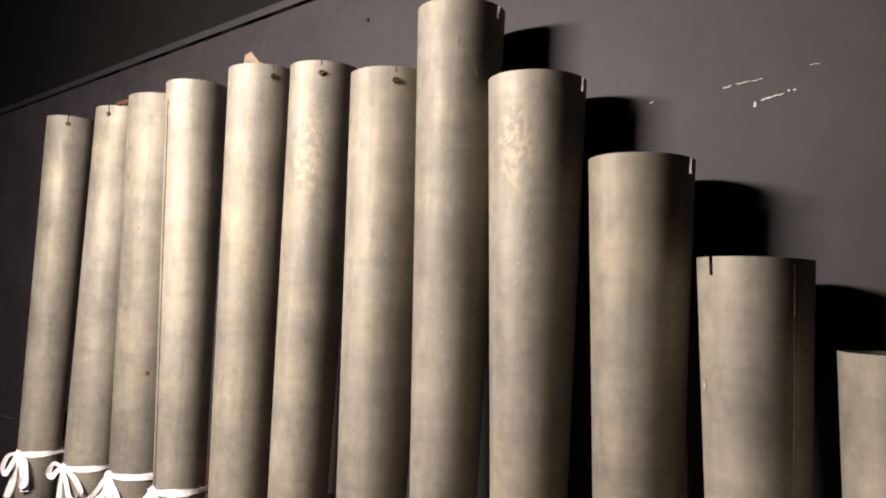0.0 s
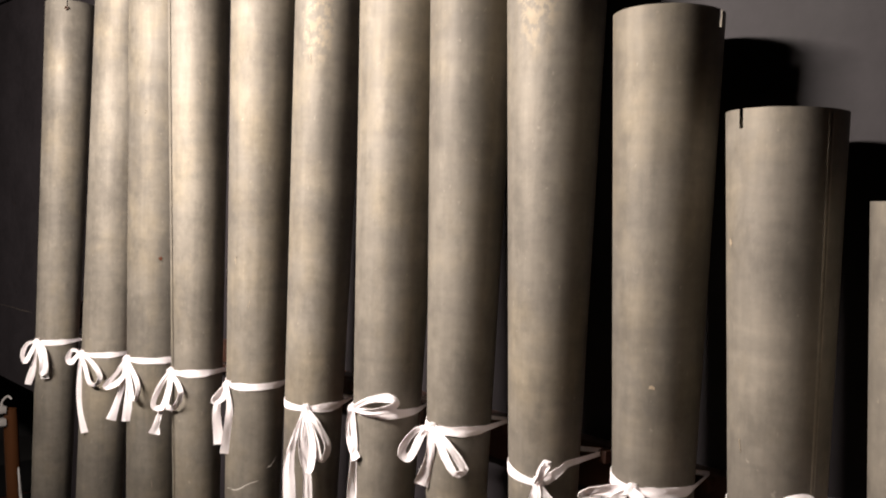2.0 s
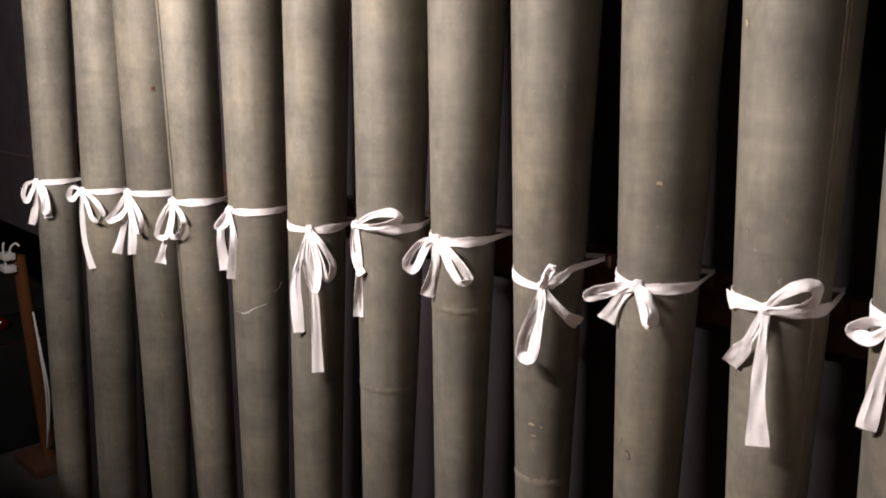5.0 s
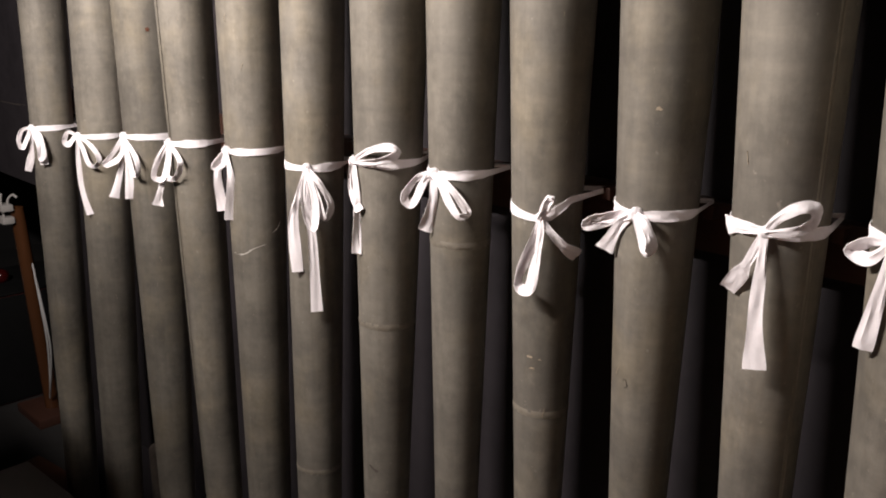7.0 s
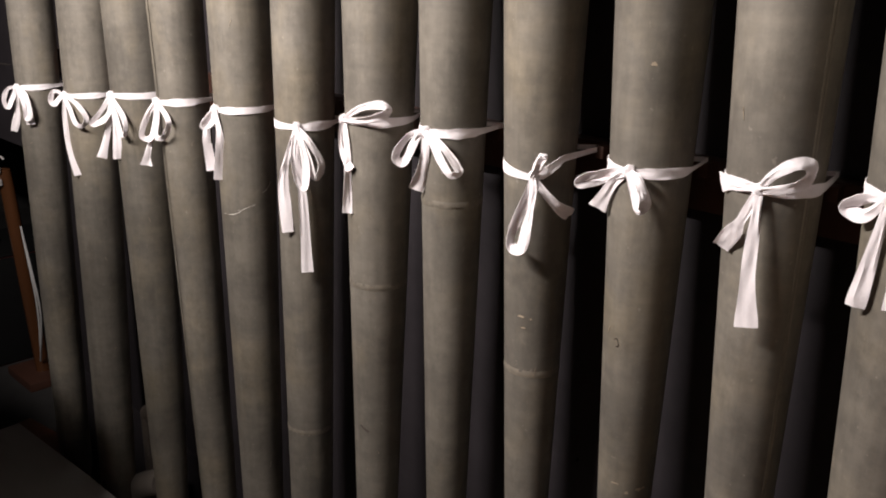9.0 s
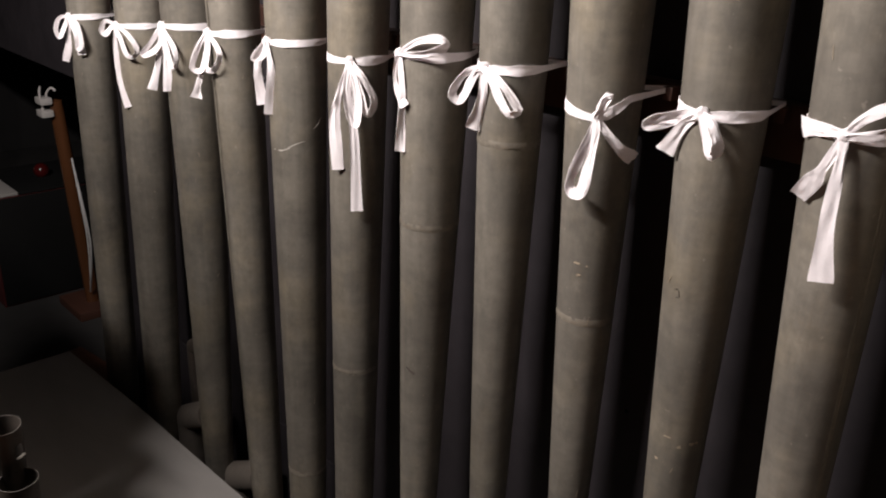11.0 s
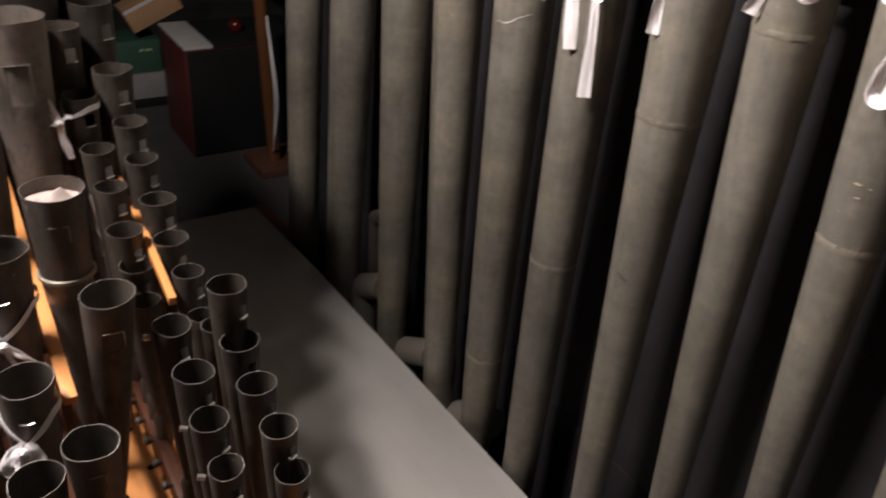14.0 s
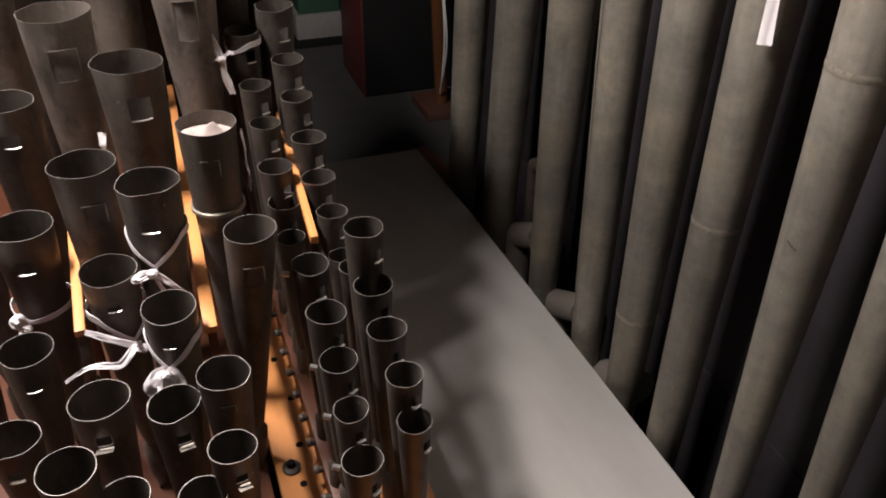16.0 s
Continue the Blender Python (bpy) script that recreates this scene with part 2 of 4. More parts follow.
def smooth_line(pts, steps=7):
    pts = [Vector(p) for p in pts]
    out = []
    for i in range(len(pts) - 1):
        p0, p1, p2, p3 = pts[max(i - 1, 0)], pts[i], pts[i + 1], pts[min(i + 2, len(pts) - 1)]
        for s in range(steps):
            t = s / steps
            out.append(0.5 * ((2 * p1) + (p2 - p0) * t + (2 * p0 - 5 * p1 + 4 * p2 - p3) * t * t + (3 * p1 - p0 - 3 * p2 + p3) * t ** 3))
    out.append(pts[-1])
    return out


def strip(line, across, width, thick=0.0007, crease=0.0, seed=0.0):
    """A flat tape along a line, laid with its width along the given vectors, creased lengthwise."""
    bm = bmesh.new()
    rows = []
    count = len(line)
    cols = (-0.5, -0.33, -0.17, 0, 0.17, 0.33, 0.5) if crease else (-0.5, 0, 0.5)
    for i, p in enumerate(line):
        w = width[i] if isinstance(width, (list, tuple)) else width
        a = across[i] if isinstance(across, (list, tuple)) else across
        d = line[min(i + 1, count - 1)] - line[max(i - 1, 0)]
        k = d.cross(a)
        k = k.normalized() if k.length > 1e-9 else a.orthogonal().normalized()
        if rows and k.dot(last) < 0:
            k = -k
        last = k
        fold = [crease * (noise.noise(Vector((f * 3, i * 0.16, seed))) + 0.7 * noise.noise(Vector((f * 4, i * 0.45, seed + 9)))) for f in cols]
        edge = 1 + (0.30 * noise.noise(Vector((i * 0.17, seed, 2.0))) if crease else 0)
        over = [bm.verts.new(p + a * w * f * edge + k * (thick * 0.5 + q)) for f, q in zip(cols, fold)]
        under = [bm.verts.new(p + a * w * f * edge - k * (thick * 0.5 - q)) for f, q in zip(cols[::-1], fold[::-1])]
        rows.append(over + under)
    n = len(cols) * 2
    for i in range(count - 1):
        for j in range(n):
            k = (j + 1) % n
            bm.faces.new((rows[i][j], rows[i][k], rows[i + 1][k], rows[i + 1][j]))
    bm.faces.new(rows[0][::-1])
    bm.faces.new(rows[-1])
    return bm


# ---- the room ----
single("floor", box((-5.2, -2.0, -0.1), (2.6, 3.2, 0.0), 0), FLOOR, "dusty dark grey floor of the organ chamber", "floor", kind="structure", smooth=False)
WALL_Y, WALL_TURN = 1.803, radians(-0.9)
ALONG = Matrix.Translation((0, WALL_Y, 0)) @ Matrix.Rotation(WALL_TURN, 4, "Z")


def on_wall(x, z, proud=0.0005):
    """A point on the face of the charcoal wall, which runs a little askew."""
    return Vector((x, WALL_Y + math.tan(WALL_TURN) * x - proud, z))


single("wall_panel", box((-2.06, -0.0025, 0.0), (2.6, 0.12, 0.356), 0.001, None, ALONG), WALL, "charcoal painted lower panel of the wall", "wall", kind="structure")
single("wall_back", box((-2.06, 0.0, 0.357), (2.6, 0.12, 2.2015), 0, None, ALONG), WALL, "charcoal painted wall behind the tall pipes", "wall", kind="structure", smooth=False)
# The cut at 1.00 stands in for shade on the wall's lower part.
single("wall_lintel", box((-5.2, 0.0, 1.00), (-2.06, 0.12, 2.2015), 0, None, ALONG), WALL, "charcoal painted wall, cut off where its lower part is in shade", "wall", kind="structure", smooth=False)
single("wall_recess", box((-5.2, 3.1, 0.0), (2.6, 3.2, 3.4), 0), DARK, "unseen wall, paler than the others to bounce light of the recess", "wall", kind="structure", smooth=False)
single("wall_upper", box((-5.2, 2.3, 2.0), (2.6, 2.4, 3.4), 0), DARK, "dark upper wall set back above the charcoal wall", "wall", kind="structure", smooth=False)
single("wall_left", box((-5.3, -2.0, 0.0), (-5.2, 3.2, 3.4), 0), DARK, "dark end wall", "wall", kind="structure", smooth=False)
single("wall_right", box((2.6, -2.0, 0.0), (2.7, 3.2, 3.4), 0), DARK, "dark end wall", "wall", kind="structure", smooth=False)
# Out of view; its paler grey is added to bounce fill onto the pipes.
single("wall_front", box((-5.2, -2.1, 0.0), (2.6, -2.0, 3.4), 0), BOUNCE, "unseen wall, paler than the others to bounce light", "wall", kind="structure", smooth=False)
single("ceiling", box((-5.3, -2.1, 3.4), (2.7, 3.2, 3.5), 0), DARK, "dark ceiling", "ceiling", kind="structure", smooth=False)
single("trim", box((-5.2, -0.0025, 2.2085), (2.6, 0.12, 2.2245), 0.0015, None, ALONG), TRIM, "charcoal painted strip along the top of the wall", "trim", kind="structure")
single("wall_ledge", box((-5.2, 1.95, 2.10), (2.6, 2.3, 2.14), 0), DARK, "dark ledge behind the wall", "ledge", kind="structure", smooth=False)

# Passage board between the chest and the tall pipes.
bm = bmesh.new()
outline = [(-1.81, 1.20), (-1.81, 1.620), (-1.41, 1.642), (-0.42, 1.671), (1.6, 1.690), (1.6, 0.6), (0.35, 0.6), (0.35, 1.16), (-1.66, 1.16)]
top = [bm.verts.new((x, y, 0.275)) for x, y in outline]
low = [bm.verts.new((x, y, 0.245)) for x, y in outline]
bm.faces.new(top)
bm.faces.new(low[::-1])
for i in range(len(top)):
    j = (i + 1) % len(top)
    bm.faces.new((top[i], low[i], low[j], top[j]))
bmesh.ops.bevel(bm, geom=[e for e in bm.edges if abs(e.verts[0].co.z - e.verts[1].co.z) < 1e-6 and e.verts[0].co.z > 0.26], offset=0.002, segments=2, affect="EDGES")
board = thing("passage_board", (0, 0, 0), "smooth grey painted passage board beside the pipe chest", "board", kind="structure")
part("plank", bm, BOARD, board)
for x in (-1.5, -0.4, 0.9):
    part("bearer", box((x, 1.22, 0.0), (x + 0.05, 1.60, 0.245)), BROWN, board)

# ---- tall pipes ----
PIPES = [
    (-1.5982, 1.7122, 0.0490, 0.0088, 0.0081, 0.0223, 2.063),
    (-1.3623, 1.7345, 0.0556, 0.0125, 0.0175, 0.0300, 2.059),
    (-1.1257, 1.7324, 0.0591, 0.0230, 0.0100, 0.0084, 2.049),
    (-0.8941, 1.6950, 0.0468, 0.0131, -0.0081, -0.0130, 2.037),
    (-0.7209, 1.7108, 0.0505, 0.0150, 0.0018, 0.0040, 2.041),
    (-0.5642, 1.7189, 0.0471, 0.0133, 0.0082, 0.0093, 2.023),
    (-0.3680, 1.7000, 0.0481, 0.0245, 0.0051, 0.0087, 1.975),
    (-0.2380, 1.7129, 0.0430, 0.0234, -0.0052, -0.0002, 2.049),
    (-0.1024, 1.7238, 0.0441, 0.0282, -0.0128, -0.0073, 1.933),
    (0.0564, 1.7108, 0.0440, 0.0289, -0.0168, -0.0016, 1.817),
    (0.1957, 1.7024, 0.0445, 0.0277, -0.0253, -0.0109, 1.705),
    (0.3314, 1.6972, 0.0485, 0.0270, -0.0187, -0.0067, 1.622),
]


def axis_at(n, z):
    x, y, r, s, lx, ly, top_z = PIPES[n]
    return Vector((x + lx * (z - 1.3), y + ly * (z - 1.3), z)), max(0.012, r + s * (z - 1.3))


def facing(n, z, turn=0.0):
    """The angle round pipe n that looks towards the standing place, turned to its right by turn degrees."""
    c, r = axis_at(n, z)
    return math.atan2(0.92 - c.y, 0.483 - c.x) + radians(turn)


SEGS = 144


def tall_pipe(n, notch=None, bands=(), label="tall dull grey zinc organ pipe, open at the top", mat=None):
    top_z = PIPES[n][6]
    c0, r0 = axis_at(n, 0.0)
    ob = thing("organ_pipe", c0, label, "organ pipe", "tall pipes along the wall")
    zs = sorted({0.10, 0.16, 0.20, 0.4, 0.8, 1.2, 1.6, top_z - 0.10, top_z - 0.045, top_z - 0.018, top_z - 0.008, top_z})
    secs = [(axis_at(n, z)[0] - c0, axis_at(n, z)[1] * (0.84 if z < 0.17 else 1)) for z in zs]
    gaps = []
    if notch:
        kind, turn = notch
        j = int(round((facing(n, top_z, turn) % (2 * math.pi)) / (2 * math.pi) * SEGS)) % SEGS
        i = len(zs) - 1
        gaps = [(i - 2, i, j, j + 2)] if kind == "slit" else [(i - 2, i, j, j + 1)] if n < 2 else [(i - 1, i, j, j + 1)]
    body = part("body", ring_shell(secs, SEGS, 0.0011, gaps, 0.006, n), mat or ZINC, ob)
    part("foot", ring_shell([(Vector((0, 0, 0)), 0.010), (axis_at(n, 0.07)[0] - c0, 0.016), (axis_at(n, 0.12)[0] - c0, axis_at(n, 0.12)[1] + 0.002)], 32, 0.001, cap=True), SPOTTED, ob, "dull metal pipe foot")
    if notch and notch[0] == "round":
        # the rolled tongue below the tuning notch
        a = facing(n, top_z, notch[1]) + math.pi / SEGS
        c, r = axis_at(n, top_z - 0.021)
        p = c - c0 + Vector((math.cos(a), math.sin(a), 0)) * (r + 0.003)
        t = Vector((-math.sin(a), math.cos(a), 0))
        up = Vector((0, 0, 1))
        coil = [p + (t * math.cos(1.1 * k) + up * math.sin(1.1 * k)) * (0.0044 - 0.0004 * k) for k in range(9)]
        part("tuning_roll", tube_along(coil, 0.0019, 8), TARNISH, body, "rolled tuning tongue, tarnished brown")
    for z in bands:
        c, r = axis_at(n, z)
        secs = [(axis_at(n, z + d)[0] - c0, axis_at(n, z + d)[1] + h) for d, h in ((-0.006, 0.0001), (-0.003, 0.0007), (0.001, 0.0006), (0.004, 0.0001))]
        rng = random.Random(n * 5 + 1)
        part("solder_band", ring_shell(secs, SEGS, 0, [(q, q + 1, k, k + rng.randint(2, 5)) for q, k in zip((0, 2) * 9, rng.sample(range(SEGS), 18))], 0.008, n), SOLDER, body, "pale soldered joint")
    return ob


def body_of(pipe):
    return [o for o in pipe.children if o.name.split(".")[0] == "body"][0]


def patch(n, pipe, turn, z, w, h, mat, name, label, seed=0):
    """A thin uneven flake or stain lying on pipe n."""
    rng = random.Random(seed + n)
    bm = bmesh.new()
    c0 = pipe.location
    a0 = facing(n, z, turn)

    def put(u, v):
        c, r = axis_at(n, z + v)
        a = a0 + u / r
        return bm.verts.new(Vector((c.x + (r + 0.0006) * math.cos(a), c.y + (r + 0.0006) * math.sin(a), z + v)) - c0)
    mid = put(0, 0)
    ring = []
    for k in range(22):
        t = 2 * math.pi * k / 22
        f = rng.uniform(0.45, 1.1)
        ring.append(put(w * 0.5 * f * math.cos(t), h * 0.5 * f * math.sin(t)))
    for k in range(22):
        bm.faces.new((mid, ring[k], ring[(k + 1) % 22]))
    return part(name, bm, mat, body_of(pipe), label)


def line_on(n, pipe, pts, width, mat, name, label, proud=0.0007):
    """A narrow line on pipe n through (turn, height) points."""
    c0 = pipe.location
    ln, acr = [], []
    path = smooth_line([Vector((t, z, 0)) for t, z in pts], 5)
    for q in path:
        c, r = axis_at(n, q.y)
        a = facing(n, q.y, q.x)
        ln.append(Vector((c.x + (r + proud) * math.cos(a), c.y + (r + proud) * math.sin(a), q.y)) - c0)
    for k in range(len(ln)):
        d = (ln[min(k + 1, len(ln) - 1)] - ln[max(k - 1, 0)]).normalized()
        a = facing(n, path[k].y, path[k].x)
        acr.append(d.cross(Vector((math.cos(a), math.sin(a), 0))).normalized())
    return part(name, strip(ln, acr, width, 0.0003), mat, body_of(pipe), label)


def glued(n, turn, z, size):
    """Pipe metal with dried glue round one spot of pipe n."""
    c, r = axis_at(n, z)
    a = facing(n, z, turn)
    spot = c + Vector((math.cos(a), math.sin(a), 0)) * r - axis_at(n, 0.0)[0]
    return pipe_metal("glued_zinc", *ZINC_TONES, stain=(spot, size), grime=0.20)


tall_pipe(0, ("round", -9.5))
tall_pipe(1, ("round", -35))
p = tall_pipe(2)
patch(2, p, 0.8, 1.478, 0.008, 0.010, BROWN, "stain", "small dark dent mark", 3)
p = tall_pipe(3, label="tall dull grey zinc organ pipe with a raised seam")
line_on(3, p, [(-66, 0.2), (-65, 0.9), (-65, 1.5), (-65, 2.0)], 0.003, SOLDER, "seam", "raised soldered seam", 0.0014)
p = tall_pipe(4, ("round", 12.7), (0.446,), "tall zinc organ pipe with a pale jagged scratch")
for pts, w in (([(-62, 1.108), (-56, 1.1085), (-52, 1.108)], 0.0006), ([(-46, 1.1085), (-36, 1.109), (-24, 1.113), (-18, 1.116)], 0.0013), ([(-22, 1.1165), (-14, 1.119), (-6, 1.1225)], 0.0010), ([(-6, 1.1220), (4, 1.125), (12, 1.127)], 0.0008)):
    line_on(4, p, pts, w, SCUFF, "scratch", "pale jagged scratch")
line_on(4, p, [(28, 1.147), (40, 1.152), (50, 1.163)], 0.0008, SCUFF, "scratch", "thin pale scratch")
p = tall_pipe(5, ("round", -7), (0.745,), "tall zinc organ pipe with dried glue near its rim", glued(5, -20, 1.875, (0.034, 0.034, 0.085)))
p = tall_pipe(6, ("round", 0), (1.074,))
line_on(6, p, [(-45, 0.842), (-35, 0.838), (-22, 0.834)], 0.003, SMEAR, "stain", "dark smear")
p = tall_pipe(7, ("slit", 52), (1.220,), "tallest of the dull zinc organ pipes")
p = tall_pipe(8, ("slit", 62), (1.019,), "tall zinc organ pipe with dried glue marks near its rim", glued(8, -24, 1.842, (0.036, 0.036, 0.072)))
for k, (t, z, w, h) in enumerate([(-23, 1.098, 0.014, 0.006), (-4, 1.096, 0.005, 0.004), (-18, 1.083, 0.010, 0.004)]):
    patch(8, p, t, z, w * 0.8, h * 0.7, GLUE, "flake", "tan flake", k)
p = tall_pipe(9, ("slit", 62), (), "zinc organ pipe with pale flakes on its lower half")
for k, (t, z, w, h) in enumerate([(-4, 1.424, 0.010, 0.007), (6, 0.925, 0.007, 0.007), (30, 0.930, 0.012, 0.006), (41, 0.931, 0.006, 0.006), (-20, 0.935, 0.016, 0.003), (-38, 0.900, 0.008, 0.005)]):
    patch(9, p, t, z, w * 0.8, h * 0.8, GLUE, "flake", "tan flake", k)
line_on(9, p, [(-38, 1.118), (-32, 1.120), (-29, 1.112), (-34, 1.110)], 0.0006, SMEAR, "mark", "faint dark pencil mark")
p = tall_pipe(10, ("slit", -47), (), "zinc organ pipe with a slit cut in its rim")
patch(10, p, -60, 1.580, 0.006, 0.008, GLUE, "flake", "pale flake", 5)
for t in (42, 46):
    line_on(10, p, [(t, 0.3), (t, 0.9), (t, 1.5), (t, 1.70)], 0.0022, SOLDER, "seam", "soldered seam", 0.0003)
tall_pipe(11)

# Fine nicks and rub marks on the pipe walls.
rng = random.Random(41)
for n, ob in enumerate([o for o in scene.objects if o.name.split(".")[0] == "organ_pipe"]):
    for k in range(3):
        z, turn = rng.uniform(0.55, PIPES[n][6] - 0.06), rng.uniform(-60, 35)
        size, slant = rng.uniform(0.004, 0.014), rng.uniform(-6, 6)
        line_on(n, ob, [(turn, z), (turn + slant * 0.4, z + size * 0.5), (turn + slant, z + size)], rng.uniform(0.0003, 0.0006), GLUE, "nick", "fine pale nick")

# Scraps lodged in the pipe mouths.
c, r = axis_at(4, 2.03)
bm = bmesh.new()
vs = [bm.verts.new(Vector(v)) for v in ((-0.036, -0.0047, -0.03), (0.040, 0.0052, -0.03), (0.034, 0.0044, 0.014), (0.012, 0.0016, 0.024), (-0.012, -0.0016, 0.046), (-0.028, -0.0036, 0.042))]
bm.faces.new(vs)
bmesh.ops.solidify(bm, geom=bm.faces[:], thickness=0.001)
bmesh.ops.translate(bm, vec=c + Vector((0, -0.02, 0)), verts=bm.verts)
single("card_scrap", bm, SCRAP, "torn brown card sticking out of a pipe", "card")
c, r = axis_at(2, 2.05)
single("wood_slip", box((-0.075, -0.005, 0.0), (0.02, 0.005, 0.008), 0.001, None, Matrix.Translation((c.x - 0.06, c.y - 0.03, 2.052)) @ pose(0, 0, 0, 0, -4, 12)), RAIL, "reddish brown wooden slip lying across two pipe tops", "wood slip")

# Chipped paint and nail heads on the wall.
for k, (x0, z0, x1, z1, w) in enumerate([(0.099, 1.9122, 0.1094, 1.9139, 0.0016), (0.1141, 1.9145, 0.1309, 1.9159, 0.0011), (0.1329, 1.9156, 0.1473, 1.9166, 0.0009), (0.1375, 1.885, 0.1381, 1.8914, 0.0034), (0.1446, 1.8918, 0.1581, 1.8944, 0.0022), (0.1574, 1.8945, 0.1707, 1.8958, 0.0016), (0.1744, 1.899, 0.1775, 1.8979, 0.0022), (0.1806, 1.8987, 0.1843, 1.8982, 0.002), (0.0023, 1.9073, 0.0078, 1.9094, 0.0016), (0.1972, 1.9236, 0.2091, 1.9235, 0.0007)]):
    d = on_wall(x1, z1) - on_wall(x0, z0)
    ln = [on_wall(x0, z0) + d * f + Vector((0, 0, 0.0003 * math.sin(9 * f + k))) for f in (0, 0.2, 0.4, 0.6, 0.8, 1.0)]
    single("paint_chip", strip(ln, Vector((-d.z, 0, d.x)).normalized(), [w * f for f in (0.5, 1.0, 0.7, 1.0, 0.8, 0.4)], 0.0004), PALE, "pale scuff where the wall paint is chipped", "paint chip", "paint chips on the wall")
ln = [on_wall(x, z) for x, z in ((-2.45, 1.231), (-2.37, 1.234), (-2.28, 1.236), (-2.19, 1.237), (-2.11, 1.240))]
single("scratch_line", strip(ln, Vector((0, 0, 1)), [0.0008, 0.0016, 0.0012, 0.0020, 0.0008], 0.0004), SMEAR, "faint pale scratch across the charcoal wall paint", "scratch")
for x, z in ((-0.5568, 2.1305), (-0.0663, 0.8507), (-1.1136, 2.2008)):
    bm = bmesh.new()
    bmesh.ops.create_uvsphere(bm, u_segments=12, v_segments=6, radius=0.003)
    bmesh.ops.translate(bm, vec=on_wall(x, z), verts=bm.verts)
    single("nail_head", bm, BLACK, "small dark nail head in the charcoal wall", "nail", "nail heads in the wall")

# Mitred pipe feet rising behind the passage board.
def mitred_foot(x0, y0, z1, r=0.036, reach=0.13, mat=FELT):
    """An upright conduit cut to a sharp mitre, its limb rising gently behind the next pipe."""
    bm = bmesh.new()
    limb = Vector((0.86, 0.0, 0.50)).normalized()
    rows = []
    for k in range(28):
        a = 2 * math.pi * k / 28
        u, v = r * math.cos(a), r * math.sin(a)
        # the mitre plane halves the angle between the upright and the limb
        rise = -u * 0.57
        q = Vector((x0 + u, y0 + v, z1 + rise))
        rows.append([Vector((x0 + u, y0 + v, 0.0)), Vector((x0 + u, y0 + v, z1 + rise - 0.004)), q + Vector((0.0012, 0, 0)), q + limb * 0.004, q + limb * (reach - u)])
    vs = [[bm.verts.new(p) for p in row] for row in rows]
    for k in range(28):
        j = (k + 1) % 28
        for i in range(4):
            bm.faces.new((vs[k][i], vs[j][i], vs[j][i + 1], vs[k][i + 1]))
    bm.faces.new([row[0] for row in vs][::-1])
    bm.faces.new([row[4] for row in vs])
    single("mitred_foot", bm, mat, "pale tan mitred conduit elbow between the tall pipes", "conduit", "conduit elbows")


for x0, y0, z1 in ((-1.318, 1.744, 0.243), (-1.075, 1.744, 0.195), (-0.832, 1.744, 0.175)):
    mitred_foot(x0, y0, z1)
mitred_foot(-1.322, 1.775, 0.440, 0.022, 0.05, DULL)

# ---- the rail behind the pipes ----
rail = thing("pipe_rail", (0, WALL_Y, 1.285), "reddish brown wooden rail fixed to the wall behind the pipes", "rail")
part("bar", box((-1.9, -0.026, -0.03), (1.3, -0.0005, 0.03), 0.003, None, Matrix.Rotation(WALL_TURN, 4, "Z")), RAIL, rail)
PEG_X = {6: -0.352, 7: -0.199, 8: -0.043, 9: 0.092, 10: 0.232}
for n in range(12):
    c, r = axis_at(n, 1.31)
    c.x = PEG_X.get(n, c.x + 0.024) - 0.024
    off = math.tan(WALL_TURN) * (c.x + 0.024)
    part("peg", box((c.x + 0.018, off - 0.042, 0.012), (c.x + 0.030, off - 0.020, 0.028), 0.002), RAIL, rail, "small wooden tying peg")


# ---- ribbons ----
TAPE = 0.0170


